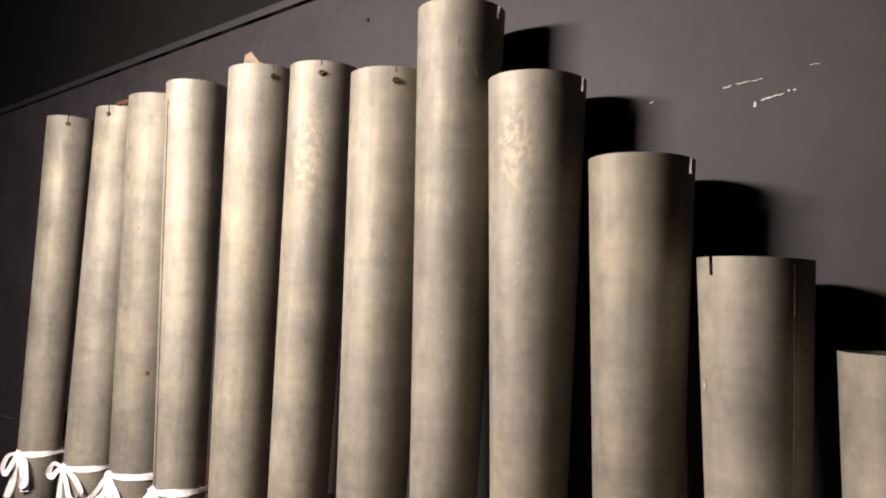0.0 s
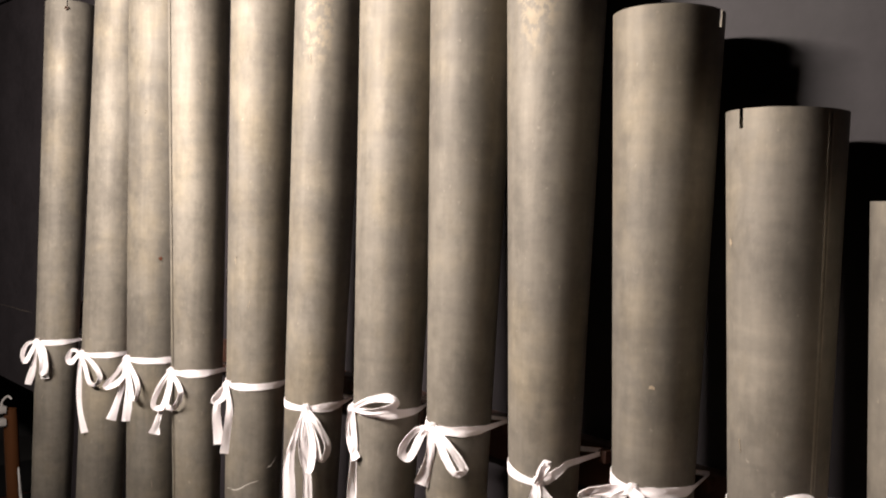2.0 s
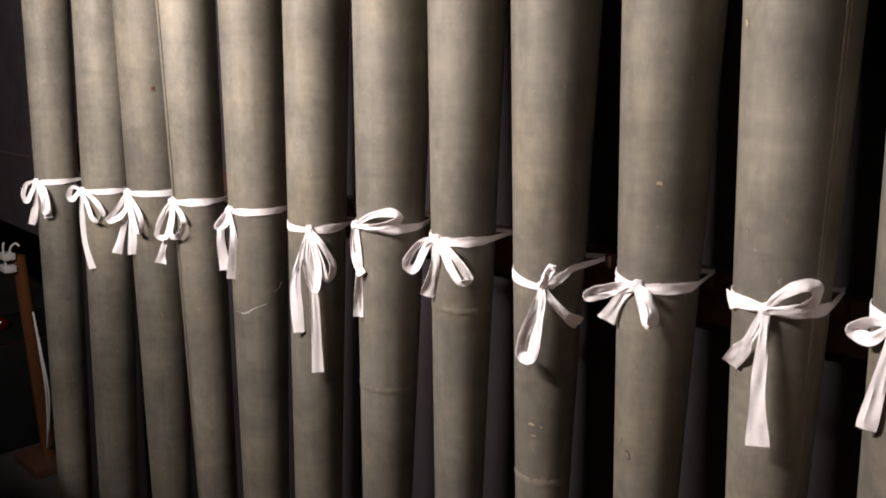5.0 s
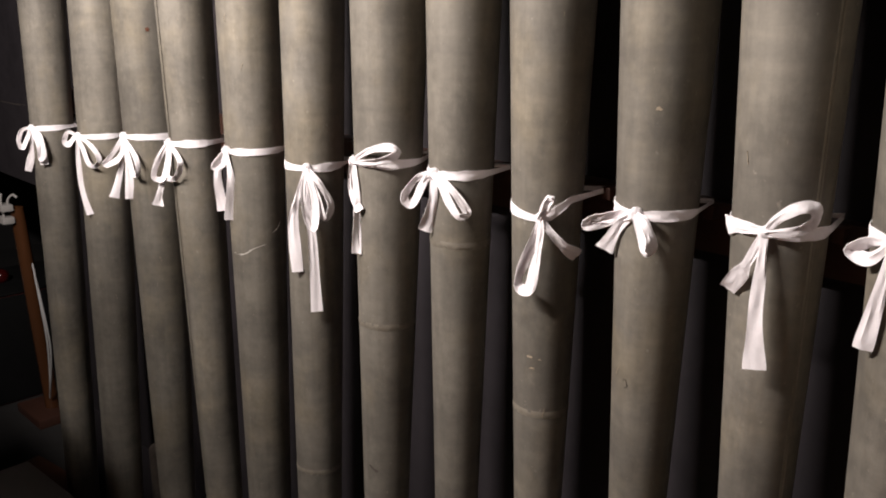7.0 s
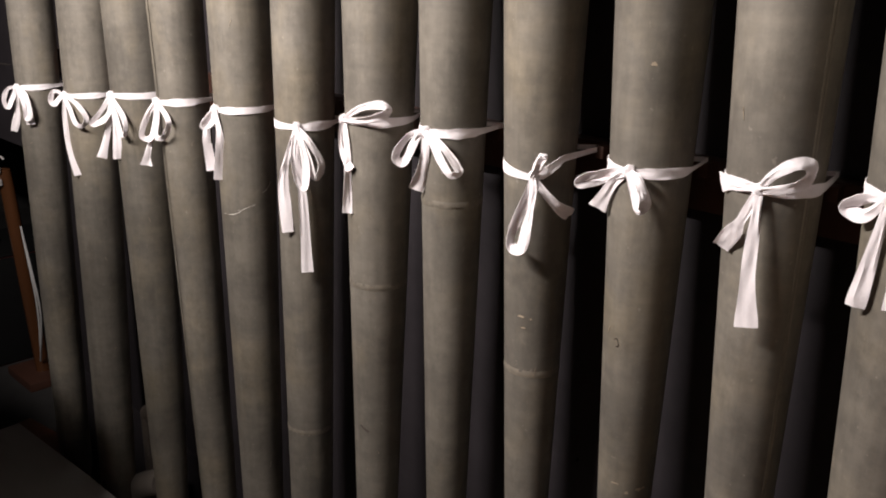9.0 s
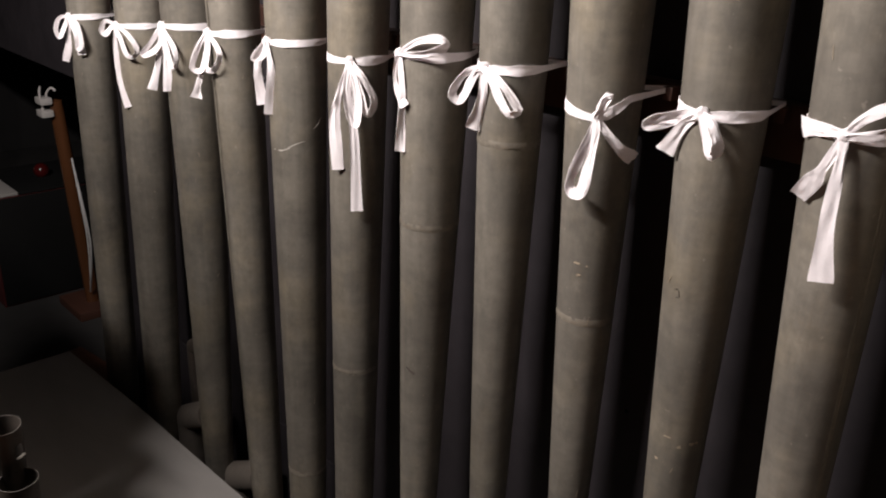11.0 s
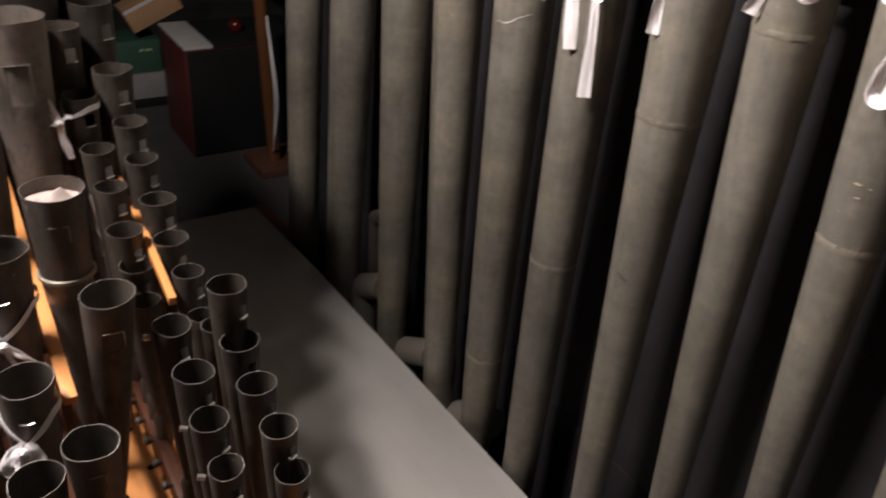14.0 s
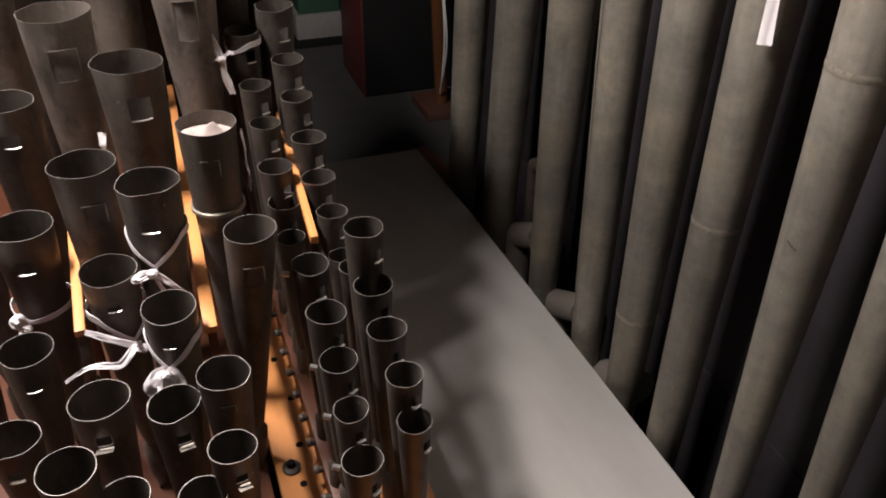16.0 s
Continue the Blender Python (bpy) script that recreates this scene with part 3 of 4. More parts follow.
def ribbon_bow(n, z, turn, *strips):
    """A cotton tape round pipe n, tied at height z at the given turn; loops and tails as (right, up) in millimetres from the knot."""
    c, r = axis_at(n, z)
    a0 = facing(n, z, turn)
    view = facing(n, z, 0)
    nrm = Vector((math.cos(a0), math.sin(a0), 0))
    out = Vector((math.cos(view), math.sin(view), 0))
    right = Vector((-math.sin(view), math.cos(view), 0))
    up = Vector((0, 0, 1))
    ob = thing("ribbon_tie", c + nrm * r, "white cotton tape tied in a bow round a tall pipe", "ribbon", "tapes on the tall pipes")
    base = ob.location.copy()
    rng = random.Random(n * 7 + 3)
    u0 = (base - c).dot(right)
    # two arms of tape from the knot round the pipe to a peg on the rail
    px = PEG_X.get(n, c.x + 0.024)
    peg = Vector((px, on_wall(px, z).y - 0.030, z + (0.030 if n == 8 else 0.003)))
    rr = r + 0.0012
    to_peg = math.atan2(peg.y - c.y, peg.x - c.x)
    open_angle = math.acos(min(1, rr / Vector((peg.x - c.x, peg.y - c.y)).length))
    for arm in (1, -1):
        end = to_peg - arm * open_angle
        span = ((end - a0) * arm) % (2 * math.pi)
        line = []
        for i in range(29):
            d = span * i / 28
            zz = z + (peg.z - z) * (0.8 * i / 28) ** 1.2 - 0.001
            cc = axis_at(n, zz)[0]
            line.append(Vector((cc.x + rr * math.cos(a0 + arm * d), cc.y + rr * math.sin(a0 + arm * d), zz)) - base)
        line += [line[-1].lerp(peg - base, f) for f in (0.25, 0.5, 0.75, 1.0)]
        wide = [TAPE * (0.30 + 0.46 * math.sin(math.pi * min(1, (i + 1) / len(line) * 1.05)) ** 0.7) for i in range(len(line))]
        part("band", strip(line, [up] * len(line), wide, 0.0007, 0.0009, n + arm * 0.3), COTTON, ob)
    # knot
    bm = bmesh.new()
    bmesh.ops.create_icosphere(bm, subdivisions=3, radius=1)
    for v in bm.verts:
        q = v.co * (1 + 0.22 * noise.noise(v.co * 1.9 + Vector((n, 0, 0))))
        v.co = right * q.x * 0.0068 + up * q.z * 0.0078 + nrm * (q.y * 0.005 + 0.004)
    part("knot", bm, COTTON, ob)
    for k, (kind, *pts) in enumerate(strips):
        lift = 0.004 + 0.0022 * k
        p3 = []
        for i, (x, y) in enumerate(pts):
            f = i / (len(pts) - 1)
            u = u0 + x / 1000
            # follow the round of the pipe, stand off in the loops
            fall = r - math.sqrt(max(r * r - min(abs(u), 0.97 * r) ** 2, 0)) if kind == "tail" or abs(u) < 0.97 * r else r * 0.757
            stand = lift + (0.012 * math.sin(math.pi * f) if kind == "loop" else 0.003 * f)
            pos = c + right * u + out * (r - fall + stand) + up * (y / 1000)
            p3.append(pos - base)
        p3[0] = nrm * 0.006 + up * pts[0][1] / 1000
        if kind == "loop":
            p3[-1] = nrm * 0.008
        ln = smooth_line(p3)
        acr, wd = [], []
        twist = rng.uniform(-0.3, 0.3)
        for i, p in enumerate(ln):
            f = i / (len(ln) - 1)
            d = (ln[min(i + 1, len(ln) - 1)] - ln[max(i - 1, 0)]).normalized()
            flat = d.cross(out)
            if flat.length < 0.05:
                flat = right
            flat.normalize()
            if kind == "loop":
                # a loop turns its width from flat towards edge-on at its far end
                w = 0.45 * math.sin(math.pi * f)
                a = (flat * (1 - w) + out * w).normalized()
                wd.append(TAPE * (0.34 + (0.48 if n == 8 else 0.44) * math.sin(math.pi * f)))
            else:
                w = twist * math.sin(2.2 * math.pi * f)
                a = (flat * (1 - abs(w)) + out * w).normalized()
                wd.append(TAPE * (0.40 + (0.32 if n == 6 else 0.70) * min(1, f * 1.1) ** 1.4))
            if acr and a.dot(acr[-1]) < 0:
                a = -a
            acr.append(a)
        part(kind, strip(ln, acr, wd, 0.0007, 0.0018, n * 3.1 + k), COTTON, ob)
    return ob


ribbon_bow(0, 1.240, -60, ('loop', (0, 1), (-25, -5), (-34, -31), (-27, -46), (-12, -18), (0, 1)), ('tail', (0, -3), (-7, -38), (-12, -70), (-22, -105)), ('tail', (0, 1), (11, -25), (16, -86)), ('loop', (0, 1), (7, -38), (8, -71), (17, -58), (13, -15), (0, 1)))
ribbon_bow(1, 1.244, -66, ('loop', (-1, 1), (-23, 8), (-32, -8), (-25, -18), (-13, -6), (-1, 1)), ('tail', (-2, -5), (-8, -47), (-6, -108), (6, -177)), ('loop', (-1, 1), (20, -17), (35, -45), (27, -62), (13, -57), (3, -23), (-1, 1)))
ribbon_bow(2, 1.269, -66, ('loop', (0, 0), (-24, -30), (-43, -54), (-26, -52), (-9, -32), (0, 0)), ('tail', (-1, -5), (-15, -65), (-33, -127)), ('tail', (2, -5), (0, -66), (-3, -130)), ('loop', (0, 0), (15, -38), (19, -66), (10, -77), (2, -44), (0, 0)))
ribbon_bow(3, 1.283, -66, ('loop', (-1, 1), (-23, -28), (-33, -60), (-18, -64), (-7, -28), (-1, 1)), ('loop', (-1, 1), (12, -24), (13, -43), (2, -63), (-11, -58), (-5, -19), (-1, 1)), ('tail', (-10, -38), (-25, -88), (-31, -115)))
ribbon_bow(4, 1.288, -60, ('tail', (0, 0), (-17, -22), (-21, -54), (-15, -105)), ('tail', (0, 0), (1, -45), (-5, -121)), ('loop', (0, 0), (-14, -11), (-25, -27), (-10, -22), (0, -4)))
ribbon_bow(5, 1.281, -14, ('tail', (-1, 1), (-18, -50), (-25, -93), (-21, -170)), ('tail', (-1, 1), (-3, -50), (4, -111), (8, -234)), ('loop', (-1, 1), (16, -20), (34, -54), (30, -74), (22, -74), (11, -37), (-1, 1)), ('loop', (-1, 1), (-8, -41), (0, -83), (8, -89), (10, -50), (-1, 1)))
ribbon_bow(6, 1.314, -66, ('loop', (0, 1), (19, 20), (45, 26), (56, 19), (45, 10), (19, 3), (0, 1)), ('tail', (0, 1), (-9, -22), (-6, -49), (4, -68)), ('tail', (0, 1), (0, -45), (-1, -83), (-2, -133)))
ribbon_bow(7, 1.314, -48, ('loop', (0, 1), (-24, -7), (-41, -29), (-39, -40), (-30, -40), (-17, -14), (0, 1)), ('tail', (0, 1), (-4, -35), (-15, -80)), ('loop', (0, 1), (18, -13), (37, -37), (41, -46), (31, -49), (19, -34), (6, -10), (0, 1)))
ribbon_bow(8, 1.280, -8, ('loop', (0, 1), (5, 18), (11, 28), (6, 15), (0, 1)), ('loop', (0, 1), (-8, -25), (-22, -67), (-23, -85), (-11, -86), (-5, -59), (0, -18), (0, 1)), ('tail', (0, 1), (14, -17), (32, -36), (46, -48)))
ribbon_bow(9, 1.313, -24, ('loop', (0, 1), (-21, -4), (-51, -15), (-52, -20), (-31, -14), (0, -1)), ('tail', (0, 1), (-20, -18), (-34, -48)), ('loop', (0, 1), (9, -6), (17, -26), (13, -37), (8, -27), (1, -4)))
ribbon_bow(10, 1.321, -12, ('tail', (-1, 2), (-19, 2), (-38, -2)), ('loop', (-1, 2), (10, 18), (26, 29), (39, 28), (38, 14), (22, 5), (-1, 2)), ('tail', (-1, 2), (-12, -26), (-19, -42), (-30, -63)), ('tail', (-1, 2), (-1, -34), (-1, -77), (4, -132)))
ribbon_bow(11, 1.335, -30, ('loop', (0, 0), (-20, -5), (-36, -16), (-20, -20), (0, 0)), ('tail', (0, 0), (-8, -50), (-14, -100)), ('tail', (0, 0), (12, -40), (18, -90)))

# ---- the chest with the small reed pipes ----
DECK = 0.655
chest = thing("wind_chest", (-0.6, 0.6, 0.0), "orange and brown wooden wind chest carrying small reed pipes", "wind chest")
part("toe_board", box((-1.2, 0.378, 0.630), (1.6, 0.545, DECK), 0.002), OAK, chest, "orange varnished toe board with dowel holes")
part("toe_board", box((-1.2, -0.5, 0.615), (1.6, 0.370, 0.640), 0.002), BROWN, chest, "dark brown toe board")
part("front_panel", box((-1.18, 0.52, 0.28), (0.9, 0.54, 0.630), 0.002), BROWN, chest)
part("end_panel", box((-1.18, -0.48, 0.0), (-1.16, 0.52, 0.615), 0.002), BROWN, chest)
part("side_panel", box((-1.16, -0.48, 0.0), (0.9, -0.46, 0.615), 0.002), BROWN, chest)
for x, y in ((0.033, 0.410), (0.198, 0.412), (0.115, 0.418), (0.26, 0.405), (-0.05, 0.413)):
    bm = bmesh.new()
    bmesh.ops.create_cone(bm, cap_ends=True, segments=20, radius1=0.0045, radius2=0.0045, depth=0.001)
    bmesh.ops.translate(bm, vec=(x, y, DECK + 0.0006), verts=bm.verts)
    part("dowel_hole", bm, BLACK, chest, "dark dowel hole")
part("washer", ring_shell([(Vector((0.233, 0.396, DECK)), 0.011), (Vector((0.233, 0.396, DECK + 0.004)), 0.011), (Vector((0.233, 0.396, DECK + 0.006)), 0.006)], 24, 0, cap=True), DULL, chest, "dull steel bolt with a washer")
part("bolt_head", ring_shell([(Vector((0.233, 0.396, DECK + 0.006)), 0.006), (Vector((0.233, 0.396, DECK + 0.012)), 0.005), (Vector((0.233, 0.396, DECK + 0.012)), 0.0005)], 6, 0), BLACK, chest)

# Brown bar with metal knobs beside the toe board.
bar = thing("knob_bar", (-0.6, 1.034, DECK), "dark brown wooden bar set with small metal knobs", "bar")
part("bar", box((-0.5, -0.006, 0.0), (0.42, 0.010, 0.035), 0.0015), BROWN, bar)
for k in range(20):
    x = -0.42 + 0.043 * k
    part("knob", tube_along([(x, -0.006, 0.026), (x, -0.014, 0.028), (x, -0.017, 0.0285)], [0.003, 0.0058, 0.004], 12), SPOTTED, bar, "dull metal knob")


def rack_strip(x0, y0, x1, y1, z, h=0.045, w=0.019):
    ob = thing("rack_strip", (x0, y0, DECK), "narrow orange pine strip holding the small pipes upright", "rack strip", "rack strips")
    d = Vector((x1 - x0, y1 - y0, 0))
    turn = Matrix.Rotation(math.atan2(d.y, d.x), 4, "Z")
    part("strip", box((0, -w / 2, z - h - DECK), (d.length, w / 2, z - DECK), 0.0015, None, turn), OAK, ob)
    k = 0.10
    while k < d.length:
        part("post", box((k, -0.005, -0.015), (k + 0.012, 0.005, z - h - DECK), 0.001, None, turn), BROWN, ob)
        k += 0.38


rack_strip(-0.437, 1.059, -1.15, 1.103, 0.93, 0.010, 0.009)
rack_strip(-0.328, 0.934, -1.15, 0.942, 0.92, 0.008, 0.013)
rack_strip(-0.362, 0.816, -1.15, 0.778, 0.92, 0.008, 0.010)


def small_pipe(x, y, top_z, r, slot=0.0, tab="roll", side=None, shape=0.62, deck=DECK, cut=(0.92, 0.70, 0.56), mat=None, label="small dull grey metal reed pipe with a tuning slot", slope=None, press=1.0):
    """A reed pipe: boot, tapered body with a cut tuning slot, and the tongue rolled down from the slot."""
    ob = thing("reed_pipe", (x, y, deck), label, "organ pipe", "small reed pipes on the chest")
    h = top_z - deck
    wide_pipe = deck < DECK
    segs = 56
    rng = random.Random(int(abs(x * 7919) + abs(y * 3571)))
    rb = max(0.0065, r * 0.28)
    low = 0.07
    low_cut, high_cut = h - r * (cut[0] + cut[1]), h - r * cut[0]
    cuts = sorted({low, low + 0.1 * (h - low), low + 0.22 * (h - low), 0.36 * h + low * 0.6, low_cut, high_cut, h - r * 0.3, h - 0.002, h})
    cuts = [c for c in cuts if low <= c <= h]
    lean = Vector((rng.uniform(-0.012, 0.012), rng.uniform(-0.012, 0.012), 0))
    if slope:
        lean = Vector((*slope, 0))
    rad = lambda c: rb + (r - rb) * (max(0, c - low) / (h - low)) ** shape
    secs = [(Vector((0, 0, c)) + lean * (c - h), rad(c)) for c in cuts]
    a = radians(slot + rng.uniform(-9, 9))
    j = int(round((a % (2 * math.pi)) / (2 * math.pi) * segs)) - 3
    wide_cut = max(3, int(round(cut[2] / (2 * math.pi) * segs)))
    i = cuts.index(low_cut)
    dent = rng.uniform(0.008, 0.030)
    body = part("body", ring_shell(secs, segs, 0.0005, [(i, i + 1, j, j + wide_cut)] if press > 0.5 else [], 0.026, int(abs(x * 1000)), ragged=dent), mat or (SPOTTED if wide_pipe else DULL), ob)
    ring = ring_shell([(secs[-1][0] - Vector((0, 0, 0.0002)), r + 0.0001), (secs[-1][0] + Vector((0, 0, 0.0002)), r + 0.0001), (secs[-1][0] + Vector((0, 0, 0.0002)), r - 0.0003)], segs, 0, (), 0.026, int(abs(x * 1000)), ragged=dent, mouth=3)
    part("rim", ring, RIM, body, "bright cut rim")
    zc = low_cut
    rr = rad(zc)
    a = 2 * math.pi * (j + wide_cut / 2) / segs
    out = Vector((math.cos(a), math.sin(a), 0))
    p = out * (rr + 0.0015) + Vector((0, 0, zc)) + lean * (zc - h)
    t = Vector((-math.sin(a), math.cos(a), 0))
    w = r * cut[2] * 0.5
    down = Vector((0, 0, 1))
    if tab == "roll":
        part("tuning_roll", tube_along([p - t * w, p - t * w * 0.4 + out * 0.0008, p + t * w * 0.3 - Vector((0, 0, 0.0007)), p + t * w], [0.0008, 0.0012, 0.0010, 0.0013], 8), BRIGHT if r < 0.0205 else SOLDER, body, "bright rolled tuning tongue")
    elif tab == "window":
        # the tongue is bent away, and its cut root shows as a thin bright lip
        lip = [p - out * 0.0012 + t * w * f - down * 0.0012 * (1 - f * f) for f in (-1, -0.6, -0.2, 0.2, 0.6, 1)]
        part("cut_edge", tube_along(lip, [0.0004, 0.0007, 0.0009, 0.0008, 0.0009, 0.0004], 8), BRIGHT, body, "bright lip of the tuning slot")
    elif tab == "flap":
        part("tuning_tongue", strip([p - Vector((0, 0, 0.001)), p + out * 0.005 + Vector((0, 0, 0.001)), p + out * 0.011 + Vector((0, 0, 0.004))], t, w * 2), TIN, body, "pale bent tuning tongue")
    elif tab == "line":
        # the tongue is pressed in at its head and stays flush at its foot
        zt = high_cut
        q = out * (rad(zt) + 0.0002) + down * zt + lean * (zt - h)
        rows = ((zc, 0.0004, rr), (zc + 0.55 * (zt - zc), 0.0004 + 0.0012 * press, rad(zc + 0.55 * (zt - zc))), (zt, 0.0004 + 0.0030 * press, rad(zt)))
        plate = ring_shell([(lean * (zz - h) + down * zz - out * back, rz - 0.0002) for zz, back, rz in rows], segs, 0.0005, [(0, 2, j + wide_cut, j + segs)])
        if press > 0.5:
            part("tuning_tongue", plate, mat or SPOTTED, body, "metal tongue pressed into the slot")
        else:
            plate.free()
        part("cut_edge", tube_along([q - t * w, q - t * w * 0.3 - down * 0.0004, q + t * w * 0.4, q + t * w, q + t * w - down * (zt - zc) * 0.35, q + t * w - out * (rad(zt) - rr) - down * (zt - zc) * 0.8], [0.0004, 0.0008, 0.0006, 0.0006, 0.0005, 0.0002], 6), BRIGHT, body, "bright cut edge of the slot")
    if side is not None:
        s = radians(side)
        q = Vector((math.cos(s), math.sin(s), 0)) * (r + 0.002) + Vector((0, 0, h - 0.011))
        part("tuning_roll", tube_along([q, q + Vector((math.cos(s), math.sin(s), 0.25)) * 0.007], 0.003, 12), BRIGHT, body, "bright metal roll at the rim")
    part("boot", ring_shell([(Vector((0, 0, q)) + lean * (q - h), rb * f) for q, f in ((0.0, 0.8), (0.03, 1.55), (0.066, 1.6), (0.074, 1.05))], 28, 0, cap=True), SPOTTED, ob, "dull metal boot")
    return ob


# Two rows of slender pipes beside the passage board.
# Beyond x = -0.9 they are added out of view to shade the board.
for x, y, z, r, side in [(-0.342, 1.092, 0.993, 0.0195, None), (-0.313, 1.092, 0.944, 0.0193, None), (-0.268, 1.092, 0.923, 0.0187, None), (-0.212, 1.092, 0.914, 0.0176, None), (-0.182, 1.092, 0.884, 0.0166, None),
                         (-0.487, 1.090, 0.928, 0.0175, None), (-0.556, 1.090, 0.936, 0.0205, None), (-0.600, 1.090, 0.969, 0.0205, None), (-0.666, 1.090, 0.996, 0.0205, None),
                         (-0.712, 1.090, 1.028, 0.0215, None), (-0.784, 1.090, 1.076, 0.026, None), (-0.855, 1.085, 1.148, 0.029, None), (-0.917, 1.085, 1.330, 0.033, None), (-0.985, 1.085, 1.440, 0.036, None), (-1.060, 1.100, 1.300, 0.038, None), (-1.136, 1.100, 1.28, 0.038, None), (-1.212, 1.100, 1.26, 0.039, None), (-1.300, 1.100, 1.26, 0.039, None), (-1.400, 1.100, 1.26, 0.040, None), (-0.39, 1.090, 0.915, 0.0150, None), (-0.435, 1.088, 0.900, 0.0150, None)]:
    small_pipe(x, y, z, r, 26, "roll", side, 0.75 if x > -0.9 else 0.20)
for x, y, z, r, side in [(-0.377, 1.042, 0.937, 0.020, -100), (-0.303, 1.042, 0.930, 0.0195, None), (-0.261, 1.042, 0.904, 0.0187, -110), (-0.218, 1.042, 0.880, 0.0170, -110), (-0.181, 1.042, 0.851, 0.019, -110),
                         (-0.539, 1.044, 0.920, 0.020, None), (-0.571, 1.042, 0.951, 0.021, None), (-0.498, 1.042, 0.895, 0.0165, None), (-0.624, 1.042, 0.984, 0.0190, None), (-0.683, 1.042, 1.010, 0.0200, None), (-0.766, 1.042, 1.053, 0.0230, None),
                         (-0.812, 1.036, 1.130, 0.026, None)]:
    small_pipe(x, y, z, r, 22, "roll", side, 0.75)

# Wider pipes of the other stops.
wide = {}
CUTS = {"p1": (0.80, 0.95, 0.80), "p2": (1.00, 0.85, 0.72), "c0": (0.95, 0.80, 0.62), "c1": (1.17, 0.90, 0.75), "t2": (1.15, 1.20, 0.72),
        "d1": (0.78, 0.68, 0.62), "d2": (0.76, 0.64, 0.60), "p3": (0.90, 0.22, 0.50), "d3": (0.90, 0.24, 0.50)}
# Except t2, the t pipes are raised or added unseen to block lamp light.
for key, x, y, z, r, tab in [("c1", -0.387, 0.988, 0.985, 0.0298, "line"), ("c0", -0.503, 0.967, 1.050, 0.0354, "line"), ("c2", -0.248, 0.937, 0.930, 0.0264, "line"), ("c3", -0.188, 0.933, 0.900, 0.0226, "flap"),
                             ("d1", -0.625, 0.899, 1.080, 0.0438, "window"), ("d2", -0.432, 0.901, 1.030, 0.0337, "window"), ("d3", -0.332, 0.900, 0.950, 0.0294, "window"), ("d4", -0.256, 0.891, 0.900, 0.0266, "flap"), ("d5", -0.180, 0.903, 0.860, 0.0234, "roll"),
                             ("p1", -0.699, 0.829, 1.120, 0.0455, "line"), ("p2", -0.490, 0.841, 1.030, 0.0366, "line"), ("p3", -0.411, 0.848, 0.950, 0.0321, "window"), ("p4", -0.282, 0.828, 0.900, 0.0299, "flap"), ("p5", -0.221, 0.798, 0.885, 0.0288, "roll"), ("p6", -0.208, 0.838, 0.850, 0.0250, "roll"),
                             ("e1", -0.625, 0.764, 1.050, 0.0367, "window"), ("e2", -0.490, 0.769, 0.970, 0.0355, "window"), ("e3", -0.375, 0.763, 0.900, 0.0292, "window"), ("e4", -0.56, 0.70, 0.99, 0.036, "roll"), ("e5", -0.45, 0.69, 0.93, 0.033, "roll"), ("e6", -0.30, 0.745, 0.86, 0.028, "roll"),
                             ("t2", -0.765, 0.976, 1.160, 0.0490, "line"), ("t1", -0.855, 0.885, 1.86, 0.0580, "line"), ("t3", -0.90, 0.77, 1.92, 0.0580, "line"), ("t11", -1.250, 0.92, 1.42, 0.0600, "line"), ("t12", -1.420, 0.97, 1.38, 0.0600, "line"), ("t4", -0.885, 1.00, 1.62, 0.0580, "line"), ("t5", -0.785, 0.735, 1.92, 0.055, "line"), ("t6", -1.000, 0.92, 1.62, 0.062, "line"), ("t7", -1.020, 1.04, 1.46, 0.062, "line"), ("t8", -1.140, 0.97, 1.42, 0.062, "line"), ("t9", -1.310, 1.02, 1.36, 0.062, "line"), ("t10", -1.550, 1.02, 1.34, 0.060, "line")]:
    wide[key] = small_pipe(x, y, z, r if key[0] == "t" and key != "t2" else r * 0.885, 2, tab, None, 1.0 if key == "t2" else 0.20 if key[0] == "t" and key not in ("t1", "t3", "t5") else 0.85 if key in ("c1", "c2", "c3") else 0.62, 0.640, CUTS.get(key, (0.85, 0.45, 0.56)), PALE_REED if key in ("t1", "t2", "t3", "t5", "p1") else None, "dull grey metal reed pipe with a tuning slot", (0.028, 0.080) if key == "c1" else None, 0.2 if key in ("c0", "c2") else 1.0)

# Cloth stuffed into one pipe.
bm = bmesh.new()
rows = []
for i in range(9):
    rr = 0.0300 * i / 8
    rows.append([bm.verts.new((-0.503 + rr * math.cos(2 * math.pi * j / 28), 0.967 + rr * math.sin(2 * math.pi * j / 28), 1.037 + 0.10 * rr * math.cos(2 * math.pi * j / 28 + 0.6) + 0.019 * (1 - (i / 8) ** 2) * noise.noise(Vector((rr * 60 * math.cos(2 * math.pi * j / 28), rr * 60 * math.sin(2 * math.pi * j / 28), 3.0))) + 0.007 * (1 - i / 8))) for j in range(28)])
for i in range(8):
    for j in range(28):
        k = (j + 1) % 28
        bm.faces.new((rows[i][j], rows[i][k], rows[i + 1][k], rows[i + 1][j]))
bmesh.ops.remove_doubles(bm, verts=bm.verts[:], dist=1e-6)
single("cloth_plug", bm, CLOTH, "crumpled pale cloth stuffed into a pipe mouth", "cloth")


